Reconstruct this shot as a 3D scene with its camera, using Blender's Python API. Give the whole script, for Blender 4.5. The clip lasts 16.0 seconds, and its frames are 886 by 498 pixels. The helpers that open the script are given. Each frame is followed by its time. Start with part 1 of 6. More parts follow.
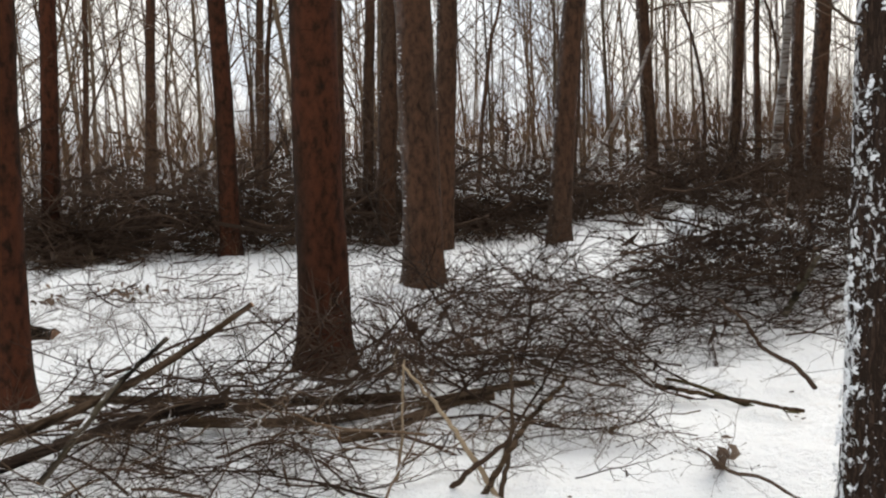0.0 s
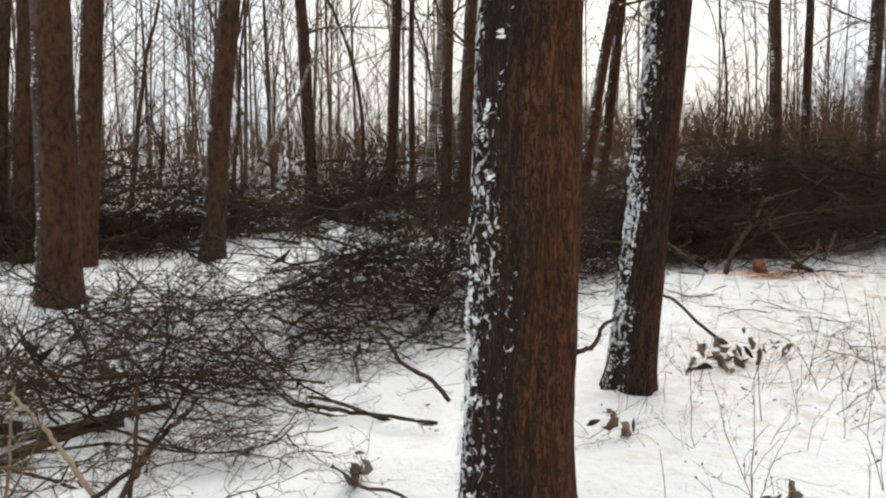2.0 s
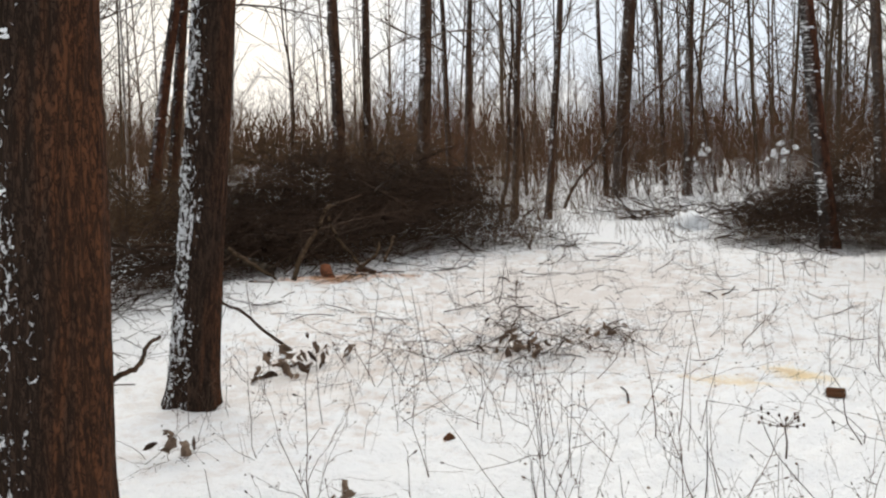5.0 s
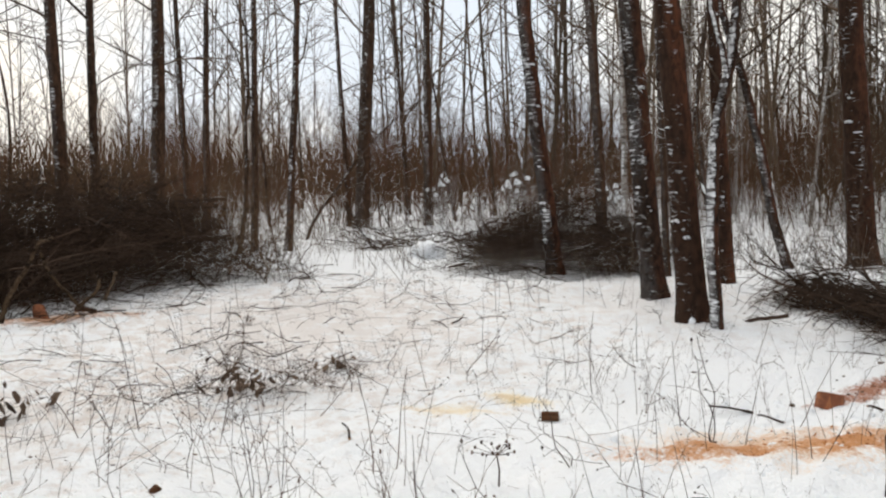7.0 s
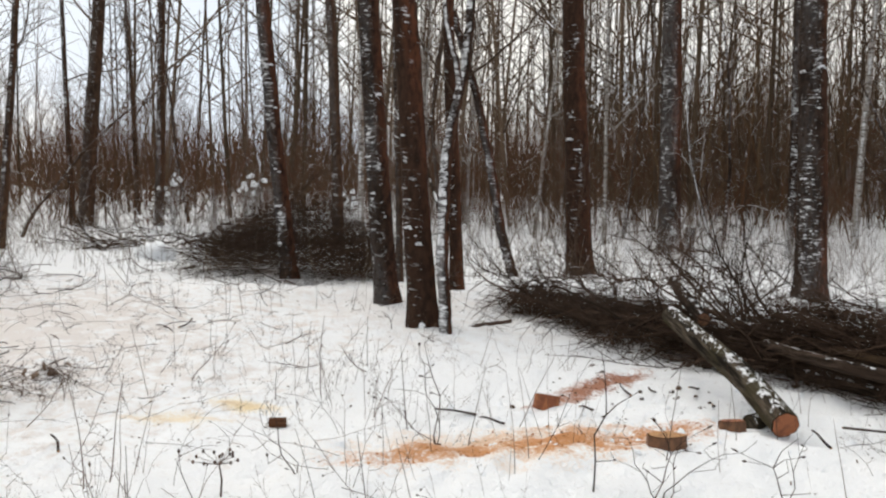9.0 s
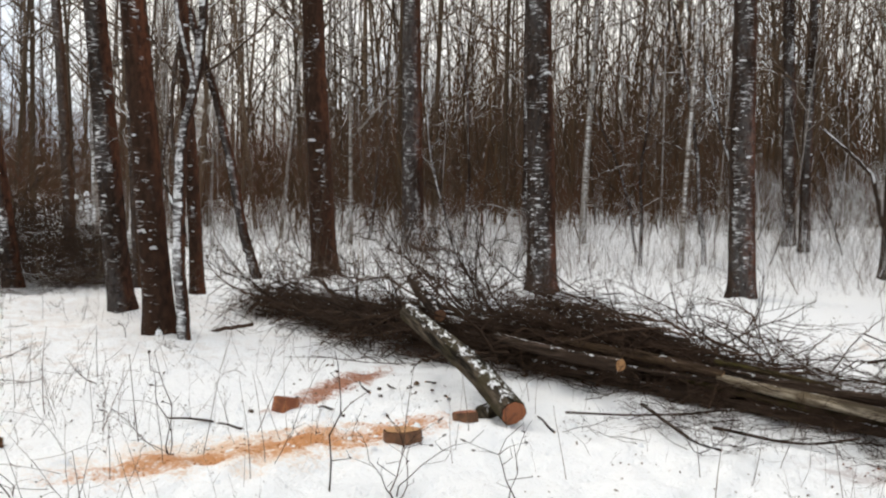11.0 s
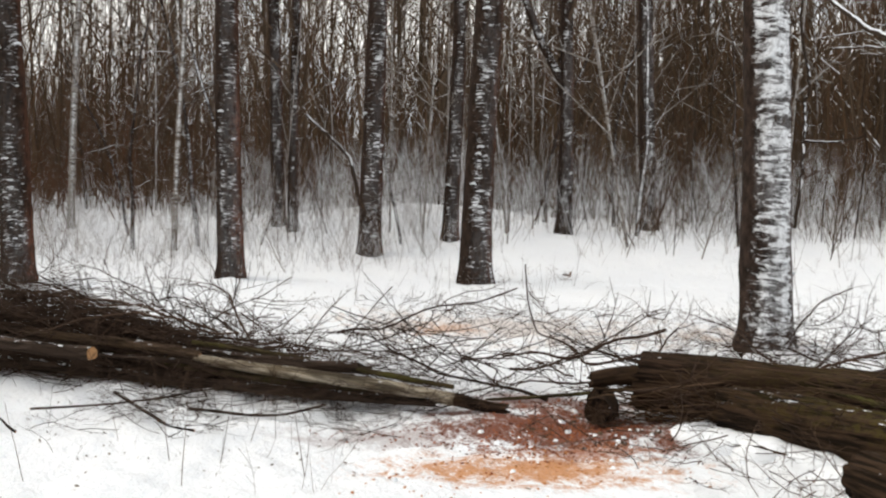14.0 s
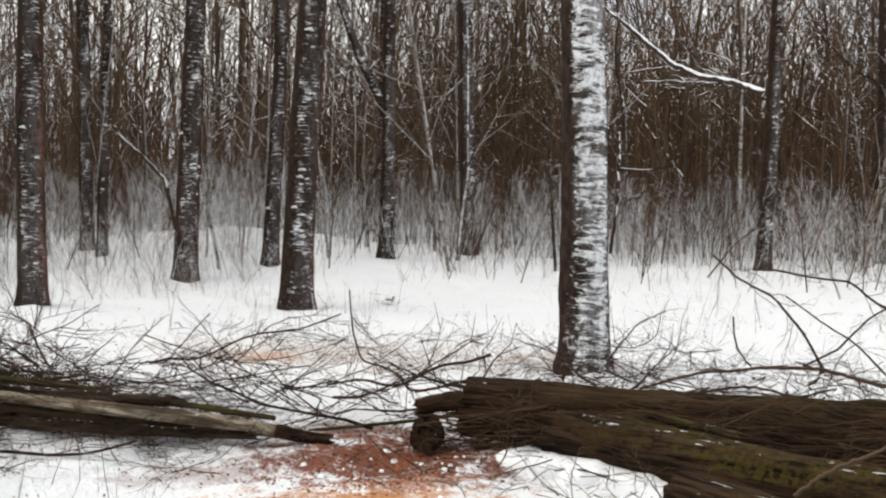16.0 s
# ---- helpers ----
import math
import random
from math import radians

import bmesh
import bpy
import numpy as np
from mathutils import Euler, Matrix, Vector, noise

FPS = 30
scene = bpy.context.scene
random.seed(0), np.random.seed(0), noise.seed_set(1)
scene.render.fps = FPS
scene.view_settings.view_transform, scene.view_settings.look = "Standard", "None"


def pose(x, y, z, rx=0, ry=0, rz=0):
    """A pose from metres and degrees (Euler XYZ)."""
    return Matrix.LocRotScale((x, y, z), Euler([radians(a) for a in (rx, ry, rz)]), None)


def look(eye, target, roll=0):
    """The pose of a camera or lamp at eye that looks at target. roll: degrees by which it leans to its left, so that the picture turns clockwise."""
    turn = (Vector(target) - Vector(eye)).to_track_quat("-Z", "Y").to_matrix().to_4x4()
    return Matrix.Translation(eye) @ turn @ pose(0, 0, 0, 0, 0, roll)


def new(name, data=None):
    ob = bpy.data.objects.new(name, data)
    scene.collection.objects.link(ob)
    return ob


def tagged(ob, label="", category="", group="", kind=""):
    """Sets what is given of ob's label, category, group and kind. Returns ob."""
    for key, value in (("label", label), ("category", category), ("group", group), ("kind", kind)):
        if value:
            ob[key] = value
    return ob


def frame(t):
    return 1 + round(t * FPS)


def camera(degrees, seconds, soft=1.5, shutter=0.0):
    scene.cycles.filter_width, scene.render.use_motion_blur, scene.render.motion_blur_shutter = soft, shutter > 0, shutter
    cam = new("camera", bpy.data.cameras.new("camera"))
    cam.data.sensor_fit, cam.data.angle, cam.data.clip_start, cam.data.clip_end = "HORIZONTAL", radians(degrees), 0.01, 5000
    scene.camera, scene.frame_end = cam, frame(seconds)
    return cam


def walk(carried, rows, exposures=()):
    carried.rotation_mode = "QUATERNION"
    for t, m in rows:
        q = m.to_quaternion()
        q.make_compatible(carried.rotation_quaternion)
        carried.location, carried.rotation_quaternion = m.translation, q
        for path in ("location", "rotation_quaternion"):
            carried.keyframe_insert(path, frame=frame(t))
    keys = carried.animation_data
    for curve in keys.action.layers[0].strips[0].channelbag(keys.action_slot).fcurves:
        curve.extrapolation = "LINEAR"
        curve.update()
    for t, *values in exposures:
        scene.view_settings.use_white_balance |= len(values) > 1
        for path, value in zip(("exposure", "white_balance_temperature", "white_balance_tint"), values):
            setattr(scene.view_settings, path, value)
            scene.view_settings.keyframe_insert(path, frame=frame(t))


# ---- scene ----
cam = camera(47.5, 16.0, soft=2.2)
PATH = [
    (0, (-0.346, -0.261, 1.64), (-0.256, 1.723, 1.408), -2.6),
    (0.5, (-0.279, -0.23, 1.619), (-0.041, 1.741, 1.374), -2.5),
    (1, (-0.227, -0.2, 1.6), (0.212, 1.735, 1.353), -2.2),
    (1.5, (-0.215, -0.182, 1.606), (0.397, 1.708, 1.375), -1.4),
    (2, (-0.179, -0.18, 1.606), (0.551, 1.671, 1.397), -0.1),
    (2.5, (-0.127, -0.178, 1.604), (0.77, 1.597, 1.396), -0.3),
    (3, (-0.083, -0.167, 1.598), (0.966, 1.52, 1.369), -0.4),
    (3.5, (-0.037, -0.169, 1.605), (1.126, 1.445, 1.399), -0.4),
    (4, (-0.026, -0.177, 1.598), (1.224, 1.37, 1.396), -0.3),
    (6.5, (0.217, -0.235, 1.61), (1.846, 0.916, 1.458), -1.2),
    (7, (0.292, -0.265, 1.608), (2.001, 0.763, 1.466), -0.7),
    (7.5, (0.342, -0.29, 1.593), (2.133, 0.587, 1.436), 0.2),
    (8, (0.335, -0.28, 1.61), (2.159, 0.532, 1.494), 0.7),
    (8.5, (0.354, -0.269, 1.592), (2.232, 0.409, 1.476), 1.2),
    (9, (0.38, -0.266, 1.591), (2.297, 0.289, 1.463), 1.6),
    (11.5, (0.396, -0.41, 1.596), (2.39, -0.508, 1.476), 1.3),
    (12, (0.401, -0.437, 1.59), (2.377, -0.712, 1.458), 1.5),
    (12.5, (0.364, -0.452, 1.585), (2.319, -0.849, 1.448), 1.4),
    (13, (0.354, -0.49, 1.592), (2.262, -1.075, 1.453), 1.6),
    (13.5, (0.383, -0.561, 1.595), (2.236, -1.305, 1.473), 1.1),
    (14, (0.409, -0.621, 1.584), (2.21, -1.481, 1.457), 1.3),
    (14.5, (0.429, -0.644, 1.596), (2.22, -1.527, 1.496), 1.2),
    (15, (0.476, -0.647, 1.591), (2.251, -1.562, 1.48), 1.5),
    (15.5, (0.517, -0.632, 1.588), (2.247, -1.631, 1.494), 1.3),
    (16, (0.564, -0.68, 1.578), (2.188, -1.846, 1.509), 1.8),
]
walk(cam, [(t, look(eye, target, roll)) for t, eye, target, roll in PATH],
     [(0, 0.33), (2, 0.33), (4, 0.17), (6.5, 0.14), (9, 0.20), (11.5, 0.31), (16, 0.37)])

# ---- world and light ----
SUN_AZ = 36.0      # compass bearing of the veiled sun, degrees clockwise from +y
SUN_EL = 15.0
world = bpy.data.worlds.new("winter_sky")
scene.world = world
world.use_nodes = True
wn, wl = world.node_tree.nodes, world.node_tree.links
wn.clear()
sky = wn.new("ShaderNodeTexSky")
sky.sky_type = 'NISHITA'
sky.sun_disc = False
sky.sun_elevation = radians(SUN_EL)
sky.sun_rotation = radians(SUN_AZ)
sky.air_density, sky.dust_density, sky.ozone_density = 1.0, 4.0, 1.0
cover = wn.new("ShaderNodeMix")
cover.data_type = 'RGBA'
cover.inputs[0].default_value = 0.985
wl.new(sky.outputs[0], cover.inputs[6])
# a veil of cloud with thinner, bluer places in it
way = wn.new("ShaderNodeTexCoord")
veil = wn.new("ShaderNodeTexNoise")
veil.inputs["Scale"].default_value, veil.inputs["Detail"].default_value, veil.inputs["Roughness"].default_value = 3.4, 5.0, 0.6
veil.inputs["Distortion"].default_value = 0.6
wl.new(way.outputs["Generated"], veil.inputs["Vector"])
thin = wn.new("ShaderNodeMapRange")
thin.interpolation_type = 'SMOOTHSTEP'
thin.inputs[1].default_value, thin.inputs[2].default_value = 0.40, 0.60
wl.new(veil.outputs["Fac"], thin.inputs[0])
cloud = wn.new("ShaderNodeMix")
cloud.data_type = 'RGBA'
cloud.inputs[6].default_value = (7.30, 7.95, 8.78, 1)
cloud.inputs[7].default_value = (9.30, 9.10, 8.62, 1)
wl.new(thin.outputs[0], cloud.inputs[0])
wl.new(cloud.outputs[2], cover.inputs[7])
bg = wn.new("ShaderNodeBackground")
bg.inputs[1].default_value = 0.105
wl.new(cover.outputs[2], bg.inputs[0])
wo = wn.new("ShaderNodeOutputWorld")
wl.new(bg.outputs[0], wo.inputs[0])

sun = new("sun", bpy.data.lights.new("sun", 'SUN'))
sun.data.energy = 1.7
sun.data.angle = radians(50)
sun.data.color = (1.0, 0.92, 0.80)
sa, se = radians(SUN_AZ), radians(SUN_EL + 30)
sun.matrix_world = look((0, 0, 30), (-math.sin(sa) * math.cos(se) * 20, -math.cos(sa) * math.cos(se) * 20, 30 - math.sin(se) * 20))

# ---- lie of the land ----
def ramp(a, b, x):
    t = np.clip((x - a) / (b - a), 0, 1)
    return t * t * (3 - 2 * t)


def hash2(i, j):
    v = np.sin(i * 127.1 + j * 311.7) * 43758.5453
    return v - np.floor(v)


def value_noise(x, y):
    """Smooth noise in 0..1 on numpy arrays."""
    i, j = np.floor(x), np.floor(y)
    u, v = x - i, y - j
    u, v = u * u * (3 - 2 * u), v * v * (3 - 2 * v)
    a = hash2(i, j) * (1 - u) + hash2(i + 1, j) * u
    b = hash2(i, j + 1) * (1 - u) + hash2(i + 1, j + 1) * u
    return a * (1 - v) + b * v


def lie(x, y):
    """Broad height of the ground."""
    r, u = np.hypot(x - 0.2, y + 0.3), 0.6 * (x - 0.2) - 0.8 * (y + 0.3)
    return 0.22 * ramp(6, 14, r) + 0.25 * ramp(14, 40, r) + 0.45 * ramp(13, 19, u) + 0.38 * np.exp(-((x - 21.2) ** 2 + (y + 10.2) ** 2) / 7.5)


def snow_z(x, y):
    """Height of the snow, hummocks included."""
    x, y = np.asarray(x, float), np.asarray(y, float)
    big = value_noise(x * 0.7 + 9, y * 0.7) - 0.5
    mid = value_noise(x * 2.3, y * 2.3 + 4) - 0.5
    fine = value_noise(x * 7.1, y * 7.1) - 0.5
    grain = value_noise(x * 17.0 + 3, y * 17.0) - 0.5
    worn = value_noise(x * 0.45 + 2, y * 0.45 + 7)
    return lie(x, y) + 0.08 * big + 0.068 * mid + (0.022 + 0.058 * worn) * fine + 0.026 * worn * grain


# ---- mesh helpers ----
def mesh_of(name, verts, quads, smooth=True):
    """A mesh from arrays of vertices and four-cornered faces."""
    me = bpy.data.meshes.new(name)
    verts, quads = np.asarray(verts, np.float32), np.asarray(quads, np.int32)
    me.vertices.add(len(verts))
    me.vertices.foreach_set("co", verts.ravel())
    me.loops.add(quads.size)
    me.loops.foreach_set("vertex_index", quads.ravel())
    me.polygons.add(len(quads))
    me.polygons.foreach_set("loop_start", np.arange(len(quads), dtype=np.int32) * 4)
    me.polygons.foreach_set("use_smooth", np.full(len(quads), smooth))
    me.update(calc_edges=True)
    return me


def part(name, me, material, parent=None, label=""):
    ob = new(name, me)
    if not me.materials:
        me.materials.append(material)
    if parent:
        ob.parent = parent
    if label:
        ob["label"] = label
    return ob


def empty(name, x=0.0, y=0.0, z=0.0):
    ob = new(name)
    ob.empty_display_size = 0.2
    ob.matrix_basis = pose(x, y, z)
    return ob


def tube(pts, rad, sides=3, cap=False):
    """Vertices and quads of a tapering tube along a polyline. rad: one a point, or an array of points x sides."""
    pts, rad = np.asarray(pts, float), np.asarray(rad, float)
    tan = np.gradient(pts, axis=0)
    tan /= np.linalg.norm(tan, axis=1)[:, None] + 1e-9
    ref = np.array([0.31, 0.17, 0.93]) if abs(tan[0, 2]) < 0.8 else np.array([1.0, 0.0, 0.0])
    u = np.cross(tan, ref)
    u /= np.linalg.norm(u, axis=1)[:, None] + 1e-9
    v = np.cross(tan, u)
    a = np.arange(sides) * 2 * np.pi / sides
    if rad.ndim == 1:
        rad = rad[:, None] * np.ones(sides)
    verts = pts[:, None] + rad[..., None] * (np.cos(a)[None, :, None] * u[:, None] + np.sin(a)[None, :, None] * v[:, None])
    n = len(pts)
    i, j = np.meshgrid(np.arange(n - 1), np.arange(sides), indexing="ij")
    k = (j + 1) % sides
    quads = np.stack([i * sides + j, i * sides + k, (i + 1) * sides + k, (i + 1) * sides + j], -1).reshape(-1, 4)
    return verts.reshape(-1, 3), quads


def join(pieces):
    """One pair of arrays from many (vertices, quads)."""
    off, vs, qs = 0, [], []
    for v, q in pieces:
        vs.append(v)
        qs.append(q + off)
        off += len(v)
    return np.concatenate(vs), np.concatenate(qs)


def twigs_of(rng, p0, p1, r0, r1, crook=0.10):
    """Many thin bent twigs from p0 to p1 (arrays), three-sided."""
    n = len(p0)
    d = p1 - p0
    ln = np.linalg.norm(d, axis=1)[:, None] + 1e-9
    mid = (p0 + p1) / 2 + rng.normal(0, crook, (n, 3)) * ln
    t = d / ln
    u = np.cross(t, np.array([0.31, 0.87, 0.38]))
    u /= np.linalg.norm(u, axis=1)[:, None] + 1e-9
    v = np.cross(t, u)
    rings = []
    knots = ((p0, r0), (mid, (r0 + r1) / 2), (p1, r1)) if crook else ((p0, r0), (p1, r1))
    for p, r in knots:
        for k in range(3):
            rings.append(p + (u * math.cos(k * 2.0944) + v * math.sin(k * 2.0944)) * np.reshape(r, (-1, 1)))
    verts = np.stack(rings, 1).reshape(-1, 3)
    q = np.array([(g * 3 + k, g * 3 + (k + 1) % 3, g * 3 + 3 + (k + 1) % 3, g * 3 + 3 + k) for g in range(len(knots) - 1) for k in range(3)])
    return verts, (q[None] + np.arange(n)[:, None, None] * 3 * len(knots)).reshape(-1, 4)


def broom_form(seed, twigs=21, thick=0.0034, spread=0.5, bend=0.07, start=0.06, long=0.42):
    """A sapling one metre long along +x, thick with fine twigs."""
    rng = np.random.default_rng(seed)
    knots = 5
    main = wander(rng, (0, 0, 0), (1, 0, 0), 1.0, knots, bend)
    f = start + (0.98 - start) * rng.random(twigs)
    i = np.minimum((f * (knots - 1)).astype(int), knots - 2)
    p = main[i] + (main[i + 1] - main[i]) * (f * (knots - 1) - i)[:, None]
    way = np.stack([side_way(rng, np.array([1.0, 0, 0]), spread * rng.uniform(0.5, 1.7)) for _ in range(twigs)])
    ln = long * (1.15 - 0.85 * f) * rng.uniform(0.4, 1.2, twigs)
    side = twigs_of(rng, p, p + way * ln[:, None], thick * (0.55 - 0.3 * f), np.full(twigs, thick * 0.15), 0)
    return join([tube(main, np.linspace(thick, thick * 0.25, knots), 3), side])


def weed_form(seed, nodes=7, twigs=4, thick=0.0055):
    """A dry zigzag stalk one metre long along +x, with short stiff side twigs and withered buds."""
    rng = np.random.default_rng(seed)
    p, way, pts = np.zeros(3), np.array([1.0, 0, 0]), []
    for k in range(nodes):
        pts.append(p.copy())
        way = unit(way * 0.8 + np.array([0.2, 0, 0]) + rng.normal(0, 0.20, 3))
        p = p + way * rng.uniform(0.6, 1.4) / (nodes - 1)
    pts = np.array(pts)
    out = [tube(pts, np.linspace(thick, thick * 0.35, nodes), 3)]
    for k in range(twigs):
        i = rng.integers(2, nodes)
        d = side_way(rng, unit(pts[i] - pts[i - 1]), rng.uniform(0.5, 1.2))
        tip = pts[i] + d * rng.uniform(0.08, 0.34)
        bent = (pts[i] + tip) / 2 + rng.normal(0, 0.03, 3)
        out.append(tube(np.array([pts[i], bent, tip]), np.array([0.6, 0.45, 0.3]) * thick, 3))
        if rng.random() < 0.5:
            e = unit(tip - bent) * 0.022
            out.append(tube(np.array([tip - e, tip, tip + e]), np.array([0.4, 1.9, 0.3]) * thick, 4))
    return join(out)


def unit(v):
    v = np.asarray(v, float)
    return v / (np.linalg.norm(v) + 1e-9)


def wander(rng, start, way, length, n, bend, lift=0.0):
    """A crooked polyline."""
    p, d, out = np.array(start, float), unit(way), []
    for _ in range(n):
        out.append(p.copy())
        d = unit(d + rng.normal(0, bend, 3) + np.array([0, 0, lift]))
        p = p + d * length / (n - 1)
    return np.array(out)


def side_way(rng, d, spread):
    """A direction that leaves d by about the given angle."""
    o = unit(np.cross(d, rng.normal(0, 1, 3)))
    return unit(d * math.cos(spread) + o * math.sin(spread))


def twig_form(seed, twigs=9, subs=3, thick=0.011, spread=0.75, bend=0.10, lift=0.0, start=0.2, long=0.5, knots=6):
    """A branch one metre long along +x with side twigs, as arrays."""
    rng = np.random.default_rng(seed)
    main = wander(rng, (0, 0, 0), (1, 0, 0), 1.0, knots, bend, lift)
    out = [tube(main, np.linspace(thick, thick * 0.25, knots), 3)]
    for k in range(twigs):
        f = start + (0.97 - start) * (k + rng.random()) / twigs
        i = min(int(f * (knots - 1)), knots - 2)
        p = main[i] + (main[i + 1] - main[i]) * (f * (knots - 1) - i)
        d = side_way(rng, unit(main[i + 1] - main[i]), spread * rng.uniform(0.6, 1.3))
        ln = long * (1.1 - 0.75 * f) * rng.uniform(0.5, 1.2)
        tw = wander(rng, p, d, ln, 3, bend * 2.2, lift)
        r = thick * (0.5 - 0.25 * f)
        out.append(tube(tw, np.linspace(r, r * 0.4, 3), 3))
        for _ in range(subs):
            u = rng.uniform(0.2, 1.9)
            q = tw[int(u)] + (tw[int(u) + 1] - tw[int(u)]) * (u - int(u))
            sd = side_way(rng, unit(tw[2] - tw[0]), spread * rng.uniform(0.6, 1.2))
            out.append(tube(np.array([q, q + sd * ln * rng.uniform(0.25, 0.6)]), np.array([r * 0.55, r * 0.25]), 3))
    return join(out)


def turn_to(d, roll=0.0):
    """Rotation that carries +x to d, rolled about it."""
    d = unit(d)
    up = np.array([0, 0, 1.0]) if abs(d[2]) < 0.95 else np.array([0, 1.0, 0])
    y = unit(np.cross(up, d))
    z = np.cross(d, y)
    c, s = math.cos(roll), math.sin(roll)
    return np.stack([d, c * y + s * z, c * z - s * y], 1)


def placed(form, at, d, size, roll=0.0, fat=1.0):
    v, q = form
    if fat != 1.0:
        v = v * np.array([1.0, fat, fat])
    return v @ (turn_to(d, roll) * size).T + np.asarray(at), q


FORMS = [twig_form(k, 11, 3, bend=0.23, knots=9) for k in range(12)]                                    # branches of brush
DENSE = [twig_form(240 + k, 15, 1, thick=0.010, spread=0.6, bend=0.15, long=0.5) for k in range(12)]                                  # packed brushwood
FINE = [twig_form(30 + k, 13, 3, thick=0.0075, spread=0.75, bend=0.24, long=0.48, knots=9) for k in range(10)]    # birch tops
BOUGHS = [twig_form(60 + k, 11, 2, thick=0.012, spread=0.65, lift=0.06, bend=0.14) for k in range(8)]
SPARSE = [twig_form(90 + k, 7, 1, thick=0.012, spread=0.6, lift=0.03, bend=0.21, knots=9) for k in range(8)]
BROOMS = [broom_form(120 + k) for k in range(14)]                                                         # twiggy young growth
HAZE = [broom_form(400 + k, 21, 0.0023, 0.55, 0.09, 0.05, 0.42) for k in range(14)]                           # far growth, finer still
BUSHES = [twig_form(150 + k, 10, 2, thick=0.006, spread=0.5, bend=0.08, start=0.1, long=0.5) for k in range(8)]
WEEDS = [weed_form(170 + k, 6 + k % 4, 2 + k % 5) for k in range(14)]
FAR_STEMS = [twig_form(180 + k, 15, 1, thick=0.0047, spread=0.9, bend=0.012, start=0.18, long=0.30) for k in range(10)]
POLES_FORM = [tube(wander(np.random.default_rng(270 + k), (0, 0, 0), (1, 0, 0), 1.0, 6, 0.09), np.linspace(1.0, 0.15, 6) * 0.0030, 3) for k in range(12)]
BELT = [tube(wander(np.random.default_rng(280 + k), (0, 0, 0), (1, 0, 0), 1.0, 4, 0.07), np.array([1.0, 0.8, 0.5, 0.05]) * 0.0065, 3) for k in range(12)]

# ---- materials ----
def material(name):
    m = bpy.data.materials.new(name)
    m.use_nodes = True
    return m, m.node_tree.nodes, m.node_tree.links, m.node_tree.nodes["Principled BSDF"]


def coords(n, l, scale=(1, 1, 1), kind="Object", own=False):
    tc = n.new("ShaderNodeTexCoord")
    mp = n.new("ShaderNodeMapping")
    mp.inputs["Scale"].default_value = scale
    l.new(tc.outputs[kind], mp.inputs[0])
    if not own:
        return mp.outputs[0]
    info = n.new("ShaderNodeObjectInfo")
    shift = n.new("ShaderNodeVectorMath")
    shift.operation = 'MULTIPLY_ADD'
    l.new(info.outputs["Random"], shift.inputs[0])
    shift.inputs[1].default_value = (57, 91, 73)
    l.new(mp.outputs[0], shift.inputs[2])
    return shift.outputs[0]


def noise_of(n, l, vec, scale, detail=4.0, rough=0.55, warp=0.0):
    t = n.new("ShaderNodeTexNoise")
    t.inputs["Scale"].default_value, t.inputs["Detail"].default_value, t.inputs["Roughness"].default_value = scale, detail, rough
    t.inputs["Distortion"].default_value = warp
    l.new(vec, t.inputs["Vector"])
    return t.outputs["Fac"]


def blend_of(n, l, fac, a, b):
    m = n.new("ShaderNodeMix")
    m.data_type = 'RGBA'
    for k, v in ((0, fac), (6, a), (7, b)):
        if isinstance(v, (tuple, float, int)):
            m.inputs[k].default_value = v if k == 0 else (*v, 1)
        else:
            l.new(v, m.inputs[k])
    return m.outputs[2]


def calc(n, l, op, a, b=None):
    m = n.new("ShaderNodeMath")
    m.operation = op
    for k, v in enumerate((a, b)):
        if v is None:
            continue
        if isinstance(v, (int, float)):
            m.inputs[k].default_value = v
        else:
            l.new(v, m.inputs[k])
    return m.outputs[0]


def step_of(n, l, v, lo, hi):
    m = n.new("ShaderNodeMapRange")
    m.interpolation_type = 'SMOOTHSTEP'
    m.inputs[1].default_value, m.inputs[2].default_value = lo, hi
    l.new(v, m.inputs[0])
    return m.outputs[0]


def bump_of(n, l, bsdf, h, strength, dist):
    b = n.new("ShaderNodeBump")
    b.inputs["Strength"].default_value, b.inputs["Distance"].default_value = strength, dist
    l.new(h, b.inputs["Height"])
    l.new(b.outputs[0], bsdf.inputs["Normal"])


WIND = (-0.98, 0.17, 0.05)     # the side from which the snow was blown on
LIT_RED_SIDE = (0.28, -0.96, 0.0)       # the side painted redder and brighter, as if light fell there
SNOW = (0.86, 0.87, 0.885)


def facing(n, l, way):
    g = n.new("ShaderNodeNewGeometry")
    d = n.new("ShaderNodeVectorMath")
    d.operation = 'DOT_PRODUCT'
    l.new(g.outputs["Normal"], d.inputs[0])
    d.inputs[1].default_value = way
    return d.outputs["Value"]


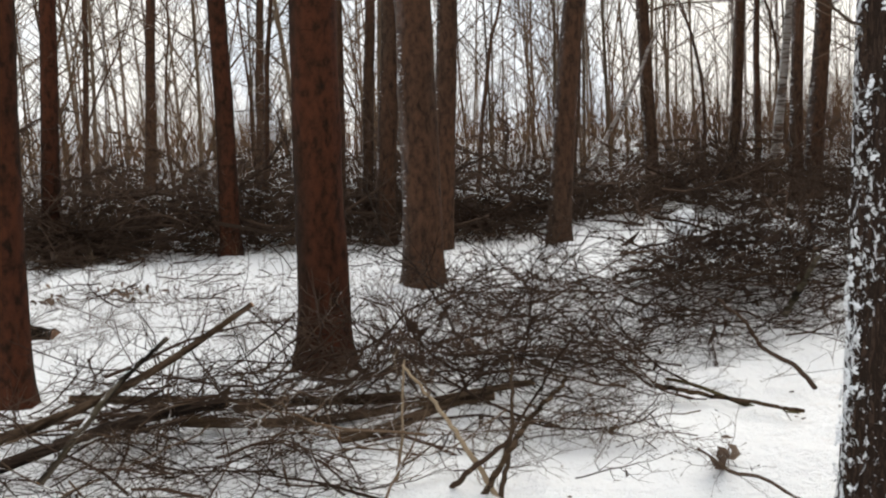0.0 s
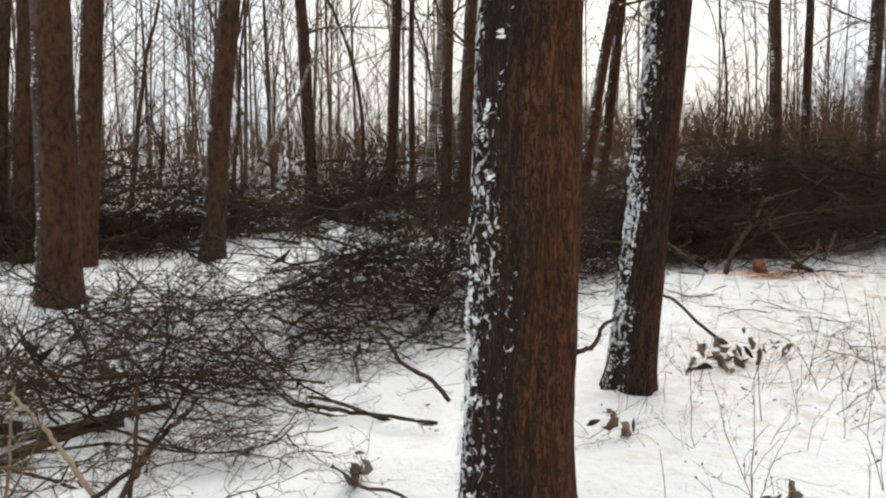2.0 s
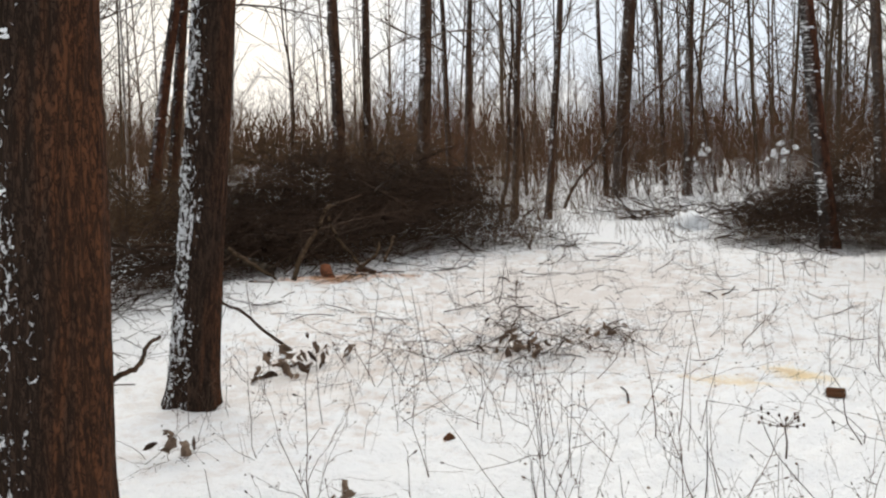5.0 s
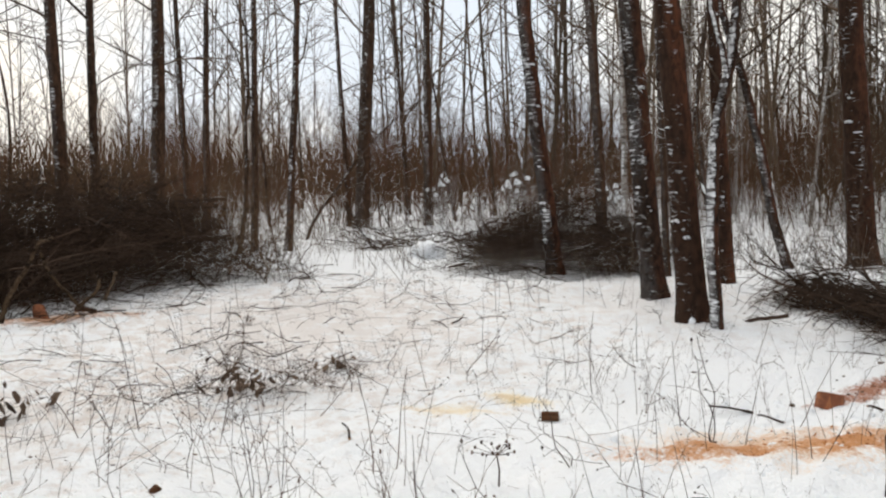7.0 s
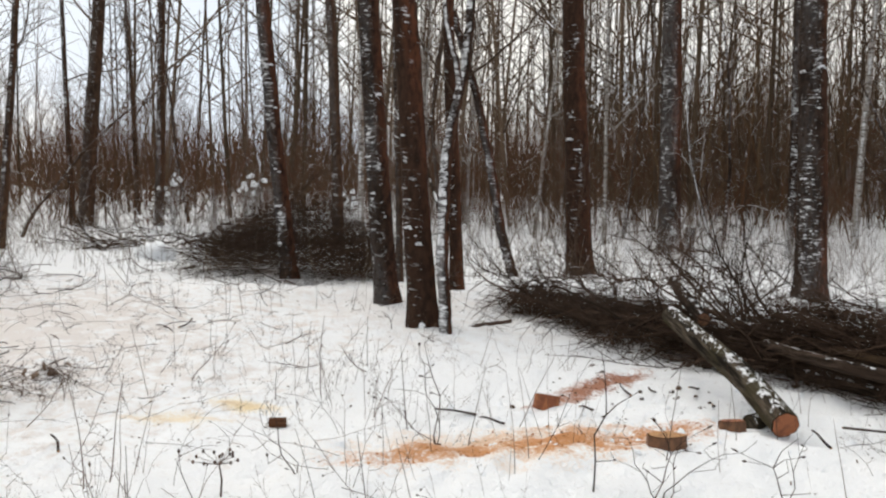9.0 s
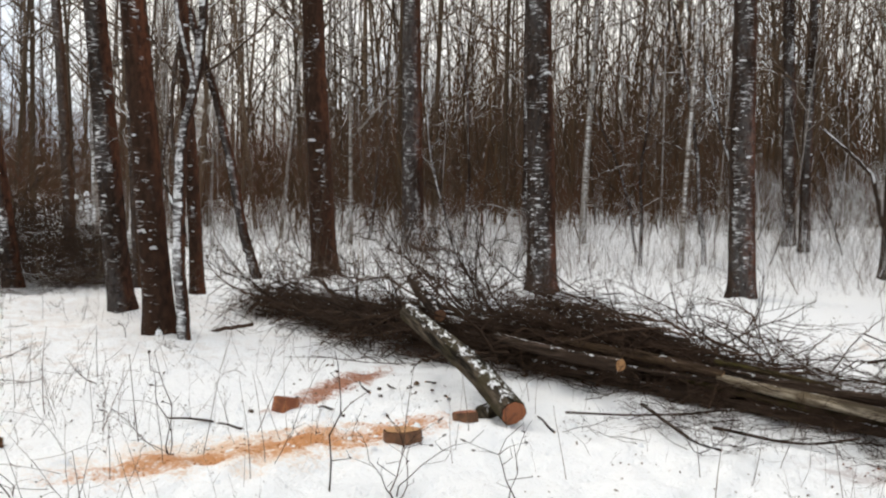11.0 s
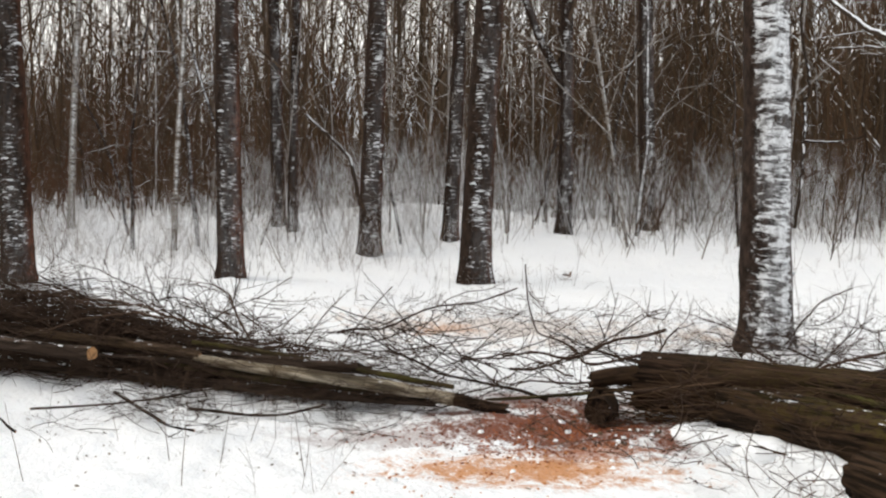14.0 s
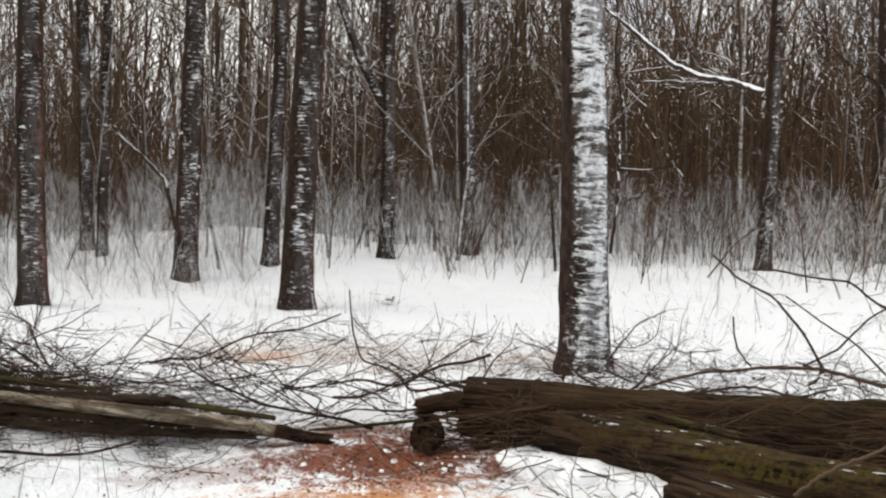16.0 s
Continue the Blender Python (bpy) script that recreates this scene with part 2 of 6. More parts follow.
def bark(name, dark, light, red, snow_at=1.1, flake=(26, 26, 24), ridge=(14, 14, 2.2), pale=0.0, soft=0.2, dry=0.8, plates=2.0, clump=0.8, crack=False, stroke=0.0, film=0.0, wind=WIND, thin=0.06, lit_way=LIT_RED_SIDE):
    """Bark with ridges, one side reddish with light painted into the colour (dry: how strongly), with snow blown on to
    the other.
    """
    m, n, l, b = material(name)
    rid = noise_of(n, l, coords(n, l, ridge, own=True), 1.0, 6, 0.65)
    big = noise_of(n, l, coords(n, l, (1.3, 1.3, 0.6), own=True), 1.0, 4)
    mott = noise_of(n, l, coords(n, l, (60, 60, 9) if crack else (24, 24, 13), own=True), 1.0, 5, 0.7)
    if crack:
        # narrow dark fissures between flat ridges
        gap = calc(n, l, 'ABSOLUTE', calc(n, l, 'SUBTRACT', noise_of(n, l, coords(n, l, tuple(0.55 * r for r in ridge), own=True), 1.0, 3, 0.55, 0.4), 0.5))
        fine = calc(n, l, 'ABSOLUTE', calc(n, l, 'SUBTRACT', noise_of(n, l, coords(n, l, (ridge[0], ridge[1], ridge[2] * 2.5), own=True), 1.0, 4, 0.6, 0.5), 0.5))
        rid = calc(n, l, 'ADD', calc(n, l, 'MULTIPLY', rid, 0.55), calc(n, l, 'MULTIPLY', calc(n, l, 'MULTIPLY', step_of(n, l, gap, 0.0, 0.07), step_of(n, l, fine, 0.0, 0.06)), 0.35))
    col = blend_of(n, l, step_of(n, l, rid, *((0.25, 0.72) if crack else (0.30, 0.72))), dark, light)
    # redder, brighter colour on one side stands in for light from there
    lit_red = calc(n, l, 'ADD', facing(n, l, lit_way), calc(n, l, 'MULTIPLY', calc(n, l, 'SUBTRACT', big, 0.5), 3.2))
    lit_red = calc(n, l, 'MULTIPLY', step_of(n, l, lit_red, *((0.15, 1.15) if crack else (-0.2, 1.3))), calc(n, l, 'MULTIPLY', step_of(n, l, rid, 0.10 if crack else 0.28, 0.85 if crack else 0.66), dry))
    col = blend_of(n, l, lit_red, col, red)
    col = blend_of(n, l, calc(n, l, 'MULTIPLY', step_of(n, l, mott, 0.50, 0.70), 0.30 if crack else 0.22), col, dark)
    if not crack:
        # short dark marks lying across the stem
        mark = noise_of(n, l, coords(n, l, (9, 9, 46), own=True), 1.0, 3, 0.6, 0.3)
        col = blend_of(n, l, calc(n, l, 'MULTIPLY', step_of(n, l, mark, 0.60, 0.70), 0.4), col, tuple(0.6 * c for c in dark))
    if pale:
        band = noise_of(n, l, coords(n, l, (3, 3, 26), own=True), 1.0, 3)
        col = blend_of(n, l, calc(n, l, 'MULTIPLY', step_of(n, l, band, 0.40, 0.52), pale), col, (0.42, 0.39, 0.36))
    fl = noise_of(n, l, coords(n, l, flake, own=True), 1.0, 6, 0.68, 0.7)
    patch = noise_of(n, l, coords(n, l, (5, 5, 2.2), own=True), 1.0, 2)
    side = facing(n, l, wind)
    if stroke:
        # strokes of snow lying across the stem, inside a ragged band on the windward side
        edge = noise_of(n, l, coords(n, l, (20, 20, 26), own=True), 1.0, 4, 0.65)
        band = step_of(n, l, calc(n, l, 'ADD', side, calc(n, l, 'MULTIPLY', calc(n, l, 'SUBTRACT', edge, 0.5), 1.1)), 0.58, 0.80)
        lie_on = calc(n, l, 'ADD', fl, calc(n, l, 'MULTIPLY', calc(n, l, 'SUBTRACT', patch, 0.5), 0.45))
        mask = calc(n, l, 'MULTIPLY', calc(n, l, 'MULTIPLY', band, step_of(n, l, lie_on, stroke, stroke + soft)), calc(n, l, 'ADD', 0.95 - thin, calc(n, l, 'MULTIPLY', step_of(n, l, mott, 0.30, 0.60), thin)))
    else:
        cover = calc(n, l, 'ADD', side, calc(n, l, 'MULTIPLY', calc(n, l, 'SUBTRACT', fl, 0.5), plates))
        cover = calc(n, l, 'ADD', cover, calc(n, l, 'MULTIPLY', calc(n, l, 'SUBTRACT', patch, 0.5), clump))
        mask = calc(n, l, 'MULTIPLY', step_of(n, l, cover, snow_at, snow_at + soft), 0.92)
    if film:
        # a thin breath of rime round the thicker snow
        rime = calc(n, l, 'ADD', side, calc(n, l, 'MULTIPLY', calc(n, l, 'SUBTRACT', big, 0.5), 2.4))
        rime = calc(n, l, 'MULTIPLY', step_of(n, l, rime, 0.55, 1.25), film)
        mask = calc(n, l, 'MAXIMUM', mask, calc(n, l, 'MULTIPLY', rime, step_of(n, l, mott, 0.34, 0.56)))
    col = blend_of(n, l, mask, col, SNOW)
    l.new(col, b.inputs["Base Color"])
    b.inputs["Roughness"].default_value = 0.9
    b.inputs["Specular IOR Level"].default_value = 0.08
    bump_of(n, l, b, calc(n, l, 'ADD', rid, calc(n, l, 'MULTIPLY', mask, 0.45)), 0.8 if crack else 0.55, 0.03 if crack else 0.022)
    return m


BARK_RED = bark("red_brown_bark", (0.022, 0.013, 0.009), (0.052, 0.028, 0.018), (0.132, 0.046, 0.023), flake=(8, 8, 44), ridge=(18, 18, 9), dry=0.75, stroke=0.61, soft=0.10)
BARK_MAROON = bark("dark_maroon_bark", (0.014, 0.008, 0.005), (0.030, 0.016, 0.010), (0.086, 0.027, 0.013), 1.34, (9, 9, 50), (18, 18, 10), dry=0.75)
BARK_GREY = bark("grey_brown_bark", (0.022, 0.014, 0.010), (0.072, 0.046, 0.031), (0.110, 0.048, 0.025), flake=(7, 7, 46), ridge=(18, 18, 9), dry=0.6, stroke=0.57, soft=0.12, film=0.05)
# orange tint turned further right, painting in the lit side of these trunks
BARK_PINE = bark("fissured_bark", (0.022, 0.014, 0.010), (0.056, 0.035, 0.025), (0.150, 0.058, 0.026), 0.98, (34, 34, 30), (52, 52, 8), soft=0.10, dry=0.95, plates=3.2, clump=1.3, crack=True, lit_way=(0.80, -0.60, 0.0))
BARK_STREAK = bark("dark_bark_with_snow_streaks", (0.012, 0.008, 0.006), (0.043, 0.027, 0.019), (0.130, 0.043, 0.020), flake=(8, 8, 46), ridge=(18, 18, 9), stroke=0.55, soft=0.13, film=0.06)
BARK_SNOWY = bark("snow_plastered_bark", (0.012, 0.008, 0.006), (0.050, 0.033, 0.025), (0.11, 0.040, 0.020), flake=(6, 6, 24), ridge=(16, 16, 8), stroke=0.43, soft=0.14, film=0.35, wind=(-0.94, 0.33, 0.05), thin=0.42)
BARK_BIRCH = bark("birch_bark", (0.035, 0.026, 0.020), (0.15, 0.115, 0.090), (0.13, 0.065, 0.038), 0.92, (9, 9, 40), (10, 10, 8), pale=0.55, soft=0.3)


def twiggy(name, a, b2, frost=0.0, red=None):
    """Thin wood, each piece a little different, with a dusting of snow from above."""
    m, n, l, b = material(name)
    g = n.new("ShaderNodeNewGeometry")
    info = n.new("ShaderNodeObjectInfo")
    mixed = calc(n, l, 'FRACT', calc(n, l, 'ADD', g.outputs["Random Per Island"], info.outputs["Random"]))
    col = blend_of(n, l, mixed, a, b2)
    big = noise_of(n, l, coords(n, l, (0.5, 0.5, 0.5)), 1.0, 3)
    if red:
        col = blend_of(n, l, step_of(n, l, big, 0.45, 0.62), col, red)
    if frost:
        up = facing(n, l, (-0.45, 0.15, 0.88))
        fl = noise_of(n, l, coords(n, l, (5, 5, 5)), 1.0, 3)
        mask = step_of(n, l, calc(n, l, 'ADD', up, calc(n, l, 'MULTIPLY', calc(n, l, 'SUBTRACT', fl, 0.5), 2.0)), 1.0 - frost, 1.15 - frost)
        col = blend_of(n, l, mask, col, SNOW)
    l.new(col, b.inputs["Base Color"])
    b.inputs["Roughness"].default_value = 0.85
    b.inputs["Specular IOR Level"].default_value = 0.10
    return m


TWIG_HEAP = twiggy("brown_heap_twigs", (0.022, 0.014, 0.009), (0.080, 0.050, 0.034))
TWIG = twiggy("dark_twigs", (0.022, 0.0135, 0.009), (0.070, 0.043, 0.029))
TWIG_SNOW = twiggy("snow_dusted_twigs", (0.026, 0.017, 0.012), (0.085, 0.056, 0.040), 0.22)
TWIG_RED = twiggy("red_brown_thicket", (0.042, 0.024, 0.013), (0.120, 0.068, 0.038), 0.04, (0.105, 0.045, 0.024))
TWIG_FROST = twiggy("frosted_thicket", (0.050, 0.033, 0.021), (0.130, 0.088, 0.056), 0.07)
TWIG_WHITE = twiggy("snow_covered_twigs", (0.05, 0.038, 0.03), (0.12, 0.09, 0.075), 0.75)
TWIG_RIME = twiggy("rimed_scrub", (0.06, 0.045, 0.035), (0.14, 0.105, 0.085), 1.05)
TWIG_CAPPED = twiggy("snow_topped_boughs", (0.040, 0.028, 0.021), (0.10, 0.072, 0.055), 0.52)
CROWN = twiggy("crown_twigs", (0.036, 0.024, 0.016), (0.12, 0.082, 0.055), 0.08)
# paler than the near crowns: distance haze is put into the twig colour
CROWN_HAZED = twiggy("hazed_far_crowns", (0.050, 0.035, 0.023), (0.15, 0.105, 0.070), 0.08)
EDGE_BROWN = twiggy("brown_wood_edge", (0.048, 0.030, 0.016), (0.140, 0.088, 0.048), 0.0, (0.100, 0.050, 0.026))
STALK = twiggy("dry_stalks", (0.030, 0.019, 0.014), (0.13, 0.080, 0.052))
GRASS_TAN = twiggy("dead_grass", (0.060, 0.042, 0.028), (0.20, 0.145, 0.095), 0.10)
TWIG_BROWN = twiggy("brown_cut_twigs", (0.040, 0.026, 0.017), (0.125, 0.083, 0.054), 0.05)
STALK_TAN = twiggy("tan_dry_stems", (0.15, 0.105, 0.068), (0.32, 0.245, 0.165))
LEAF = twiggy("dead_leaves", (0.080, 0.054, 0.040), (0.26, 0.185, 0.135), 0.16)


# sawdust and trodden spots on the snow: x, y, half length, half width, bearing, strength, tone (0 orange, 1 red-brown, 2 pale yellow, 3 rust, 4 pale orange, 5 trodden grass)
DUST = [
    (6.35, 0.95, 1.0, 0.46, 143, 0.7, 4), (5.98, 1.28, 0.55, 0.20, 143, 0.9, 0), (6.50, 0.68, 0.48, 0.24, 140, 0.95, 0), (6.95, 0.12, 0.42, 0.18, 135, 0.85, 0),
    (6.55, 0.70, 0.75, 0.34, 142, 0.45, 0), (8.15, 0.72, 0.66, 0.13, 113, 0.95, 3), (6.16, 3.20, 0.32, 0.20, 160, 0.6, 2), (6.70, 2.96, 0.26, 0.14, 174, 0.8, 2),
    (7.15, 8.62, 0.80, 0.30, 125, 0.9, 0), (5.28, -3.55, 0.80, 0.36, 25, 0.95, 0), (5.95, -4.25, 0.90, 0.48, 29, 1.0, 1),
    (6.60, -4.45, 0.55, 0.22, 22, 0.8, 1), (5.50, -4.00, 0.45, 0.13, 27, 0.75, 3), (9.62, -5.05, 0.34, 0.26, 60, 0.7, 0), (6.30, -3.15, 0.55, 0.26, 19, 0.42, 1),
    (8.2, 6.2, 3.4, 2.2, 62, 0.42, 5), (4.4, 5.6, 2.0, 1.0, 60, 0.26, 5), (11.5, 3.6, 2.2, 1.4, 60, 0.22, 5), (9.4, -5.6, 1.6, 0.8, 40, 0.50, 5), (8.0, -7.6, 0.7, 0.4, 60, 0.50, 5)]


def snow_material():
    m, n, l, b = material("snow")
    p = coords(n, l)
    col = blend_of(n, l, noise_of(n, l, p, 0.8, 4), (0.86, 0.875, 0.90), (0.925, 0.93, 0.935))
    grit = noise_of(n, l, p, 26.0, 5, 0.7)
    col = blend_of(n, l, calc(n, l, 'MULTIPLY', step_of(n, l, grit, 0.60, 0.74), 0.5), col, (0.28, 0.22, 0.18))
    ragged = noise_of(n, l, p, 5.5, 8, 0.70, 0.3)
    grain = noise_of(n, l, p, 45.0, 3, 0.7)
    for x, y, a, w, az, s, tone in DUST:
        mp = n.new("ShaderNodeMapping")
        mp.vector_type = 'TEXTURE'
        mp.inputs["Location"].default_value = (x, y, 0)
        mp.inputs["Rotation"].default_value = (0, 0, radians(90 - az))
        mp.inputs["Scale"].default_value = (a, w, 1000)
        l.new(p, mp.inputs[0])
        ln = n.new("ShaderNodeVectorMath")
        ln.operation = 'LENGTH'
        l.new(mp.outputs[0], ln.inputs[0])
        inside = calc(n, l, 'SUBTRACT', 1.4, ln.outputs["Value"])
        f = calc(n, l, 'ADD', inside, calc(n, l, 'MULTIPLY', calc(n, l, 'SUBTRACT', ragged, 0.5), 2.2 if tone in (2, 4) else 6.0 if tone == 5 else 4.0))
        f = calc(n, l, 'ADD', f, calc(n, l, 'MULTIPLY', calc(n, l, 'SUBTRACT', grain, 0.5), 2.0))
        f = calc(n, l, 'MULTIPLY', step_of(n, l, f, -0.15 if tone in (1, 3) else 0.0, 0.9 if tone in (1, 3) else 1.2), s)
        f = calc(n, l, 'MULTIPLY', f, step_of(n, l, inside, -0.5, 0.2))
        tones = ((0.55, 0.24, 0.085), (0.17, 0.055, 0.028), (0.80, 0.60, 0.28), (0.34, 0.125, 0.055), (0.78, 0.52, 0.30), (0.56, 0.43, 0.34))[tone]
        col = blend_of(n, l, f, col, tones)
    l.new(col, b.inputs["Base Color"])
    b.inputs["Roughness"].default_value = 0.65
    b.inputs["Specular IOR Level"].default_value = 0.3
    hb = calc(n, l, 'ADD', noise_of(n, l, p, 9.0, 5, 0.65), calc(n, l, 'MULTIPLY', grain, 0.25))
    bump_of(n, l, b, hb, 0.8, 0.09)
    return m


SNOW_GROUND = snow_material()

def lump_material():
    m, n, l, b = material("piled_snow")
    p = coords(n, l)
    col = blend_of(n, l, noise_of(n, l, p, 6.0, 4), (0.80, 0.82, 0.85), (0.90, 0.91, 0.92))
    l.new(col, b.inputs["Base Color"])
    b.inputs["Roughness"].default_value = 0.7
    bump_of(n, l, b, noise_of(n, l, p, 18.0, 5), 0.6, 0.04)
    return m


SNOW_LUMP = lump_material()

# ---- ground: one sheet to the horizon ----
def build_ground():
    r = np.concatenate([[0.02], np.geomspace(0.4, 3.0, 12)[:-1], np.arange(3.0, 12.0, 0.085), np.geomspace(12.0, 30.0, 90)[:-1], np.geomspace(30.0, 900.0, 36)])
    a = np.radians(np.concatenate([np.arange(-34, 166, 0.48), np.arange(166, 326, 3.0)]))
    nr, na = len(r), len(a)
    rr, aa = np.meshgrid(r, a, indexing="ij")
    x, y = 0.2 + rr * np.sin(aa), -0.3 + rr * np.cos(aa)
    z = snow_z(x, y)
    verts = np.stack([x, y, z], -1).reshape(-1, 3)
    i, j = np.meshgrid(np.arange(nr - 1), np.arange(na), indexing="ij")
    k = (j + 1) % na
    quads = np.stack([i * na + j, i * na + k, (i + 1) * na + k, (i + 1) * na + j], -1).reshape(-1, 4)
    g = part("ground", mesh_of("ground", verts, quads), SNOW_GROUND)
    tagged(g, "uneven forest floor under thin trampled white snow", "ground", kind="structure")


build_ground()

# ---- trees ----
BARK_LABEL = {
    BARK_RED: "leafless tree with dark red-brown bark",
    BARK_MAROON: "leafless tree with dark maroon-brown bark",
    BARK_GREY: "leafless tree with thinly snowed grey-brown bark",
    BARK_PINE: "leafless tree with deeply fissured brown bark, snow stuck to one side",
    BARK_STREAK: "leafless tree with dark bark and thin snow streaks",
    BARK_SNOWY: "leafless tree with blown snow plastered on dark bark",
    BARK_BIRCH: "slim leafless birch with pale banded bark"}


def trunk_form(rng, lean, dia, height, fine):
    """A trunk with a flared foot, knots and a slightly crooked line."""
    sides = 96 if fine else (36 if dia > 0.3 else 18 if dia > 0.2 else 12)
    z = np.concatenate([np.linspace(-0.25, 0.7, 40 if fine else 8), np.linspace(0.75, 4.6, 150 if fine else 20), np.linspace(4.8, height, 12)])
    bx = np.cumsum(rng.normal(0, 0.012, len(z)) * np.gradient(z))
    by = np.cumsum(rng.normal(0, 0.012, len(z)) * np.gradient(z))
    ph = rng.random(2) * 6.3
    ease = np.clip(z / 3.0, 0, 1)
    bx += 0.012 * ease * np.sin(z * 1.3 + ph[0])
    by += 0.012 * ease * np.sin(z * 1.1 + ph[1])
    pts = np.stack([lean[0] * z + bx, lean[1] * z + by, z], 1)
    a = np.arange(sides) * 2 * np.pi / sides
    r = dia / 2 * (1.04 - 0.80 * np.clip(z / height, 0, 1) ** 1.15)
    flare = dia * (0.10 * np.exp(-np.clip(z, 0, 9) / 0.12) + 0.05 * np.exp(-np.clip(z, 0, 9) / 0.55))
    lobes = 1 + 0.6 * np.sin(a * 4 + ph[0]) * np.sin(a * 3 + ph[1])
    zz, aa = np.meshgrid(z, a, indexing="ij")
    seed = rng.random() * 50
    cx, cy = np.cos(aa) * 1.7 + seed, np.sin(aa) * 1.7
    lump = value_noise(cx * 1.5 + zz * 1.1, cy * 1.5 + zz * 2.1) - 0.5
    rad = r[:, None] * (1 + 0.09 * lump) + flare[:, None] * np.clip(lobes, 0.3, 2)
    if fine:
        ridge = value_noise(cx * 4.2 + 0.4 * np.sin(zz * 7), zz * 2.4 + cy * 4.2)
        deep = np.abs(value_noise(cx * 6.5 + 7, cy * 6.5 + zz * 4.3) - 0.5) * 2
        rad = rad + dia * 0.022 * (ridge - 0.5) + dia * 0.018 * (deep - 0.5)
    else:
        knot = value_noise(cx * 3 + 3, cy * 3 + zz * 7)
        rad = rad + dia * 0.05 * np.clip(knot - 0.78, 0, 1) * 4
    return pts, rad.mean(1), tube(pts, rad, sides)


def dome_mesh(name, seed, rag):
    """An uneven dome one metre in radius, its top towards +z."""
    rng = np.random.default_rng(seed)
    n, m = 10, 5
    a, f = np.arange(n) * 2 * np.pi / n, np.linspace(0, 1, m)
    ff, aa = np.meshgrid(f, a, indexing="ij")
    wob = 1 + rag * (rng.random((m, n)) - 0.5)
    v = np.stack([np.cos(aa) * np.cos(ff * 1.5) * wob, np.sin(aa) * np.cos(ff * 1.5) * wob, np.sin(ff * 1.5) * wob], -1).reshape(-1, 3)
    i, j = np.meshgrid(np.arange(m - 1), np.arange(n), indexing="ij")
    k = (j + 1) % n
    return mesh_of(name, v, np.stack([i * n + j, i * n + k, (i + 1) * n + k, (i + 1) * n + j], -1).reshape(-1, 4))


KNOTS = {}


def knots_on(top, pts, rad, wood, count, seed):
    """Branch knots on the windward side, each with a clot of snow lodged on it."""
    rng = np.random.default_rng(3000 + seed)
    for k in range(4):
        for name, mat in (("knot", wood), ("snow_clot", SNOW_LUMP)):
            if (name, mat.name, k) not in KNOTS:
                me = dome_mesh(name, 40 + k, 0.9)
                me.materials.append(mat)
                KNOTS[name, mat.name, k] = me
    for _ in range(count):
        z = 0.35 + 5.5 * rng.random() ** 1.1
        ang = math.atan2(WIND[1], WIND[0]) + rng.normal(0.1, 0.55)
        r = float(np.interp(z, pts[:, 2], rad))
        out = np.array([math.cos(ang), math.sin(ang), 0.12])
        at = np.array([np.interp(z, pts[:, 2], pts[:, 0]), np.interp(z, pts[:, 2], pts[:, 1]), z]) + out * (r - 0.004)
        turn = turn_to(unit(out))
        size = rng.choice([0.3, 0.4, 0.5, 0.7, 1.0, 1.3]) * rng.uniform(0.8, 1.15) * (0.5 + 1.6 * r)
        for name, mat, scale, lift in (("knot", wood, (0.030, 0.034, 0.024), 0.0), ("snow_clot", SNOW_LUMP, (0.030, 0.050, 0.022), 0.020)):
            ob = new(name, KNOTS[name, mat.name, int(rng.integers(4))])
            ob.parent = top
            basis = np.stack([turn[:, 0], turn[:, 1], turn[:, 2]], 1)[:, [2, 1, 0]] @ np.diag([scale[2], scale[1], scale[0]]) * size
            m = Matrix(basis.tolist()).to_4x4()
            m.translation = Vector(at + np.array([0, 0, lift * size]))
            ob.matrix_basis = m


def tree(x, y, lean, dia, height, wood, low=5.0, seed=0, fine=False, limbs=None, label=""):
    rng = np.random.default_rng(1000 + seed)
    top = empty("birch_tree" if wood is BARK_BIRCH else "tree", x, y, float(snow_z(x, y)))
    tagged(top, label or BARK_LABEL[wood], "tree", "standing trees of the wood")
    pts, rad, form = trunk_form(rng, lean, dia, height, fine)
    part("trunk", mesh_of("trunk", *form), wood, top)
    if wood in (BARK_RED, BARK_STREAK, BARK_SNOWY) and math.hypot(x, y) < 21:
        knots_on(top, pts, rad, wood, 14, seed)
    pieces = []
    count = limbs or (14 if low < 4 else 5)
    for k in range(count):
        f = (k + rng.random()) / count
        z = low + (height * 0.96 - low) * f
        p = np.array([np.interp(z, pts[:, 2], pts[:, 0]), np.interp(z, pts[:, 2], pts[:, 1]), z])
        a = k * 2.4 + rng.normal(0, 0.5)
        rise = rng.uniform(0.25, 0.8) + 0.5 * f
        size = (2.6 - 1.6 * f) * rng.uniform(0.6, 1.15) * min(1.0, dia / 0.25 + 0.35)
        pool = BOUGHS if low < 4 else SPARSE
        pieces.append(placed(pool[rng.integers(len(pool))], p, (math.cos(a), math.sin(a), rise), size, rng.random() * 6, 1.0))
    # a few thin snags on the bare lower stem
    for k in range(rng.integers(2, 6)):
        z = rng.uniform(1.4, max(low, 2.2))
        p = np.array([np.interp(z, pts[:, 2], pts[:, 0]), np.interp(z, pts[:, 2], pts[:, 1]), z])
        a = rng.random() * 6.3
        pieces.append(placed(SPARSE[rng.integers(8)], p, (math.cos(a), math.sin(a), rng.uniform(-0.2, 0.5)), rng.uniform(0.25, 0.8) * min(1, dia * 4), 0.0))
    part("crown", mesh_of("crown", *join(pieces)), CROWN, top)
    return top


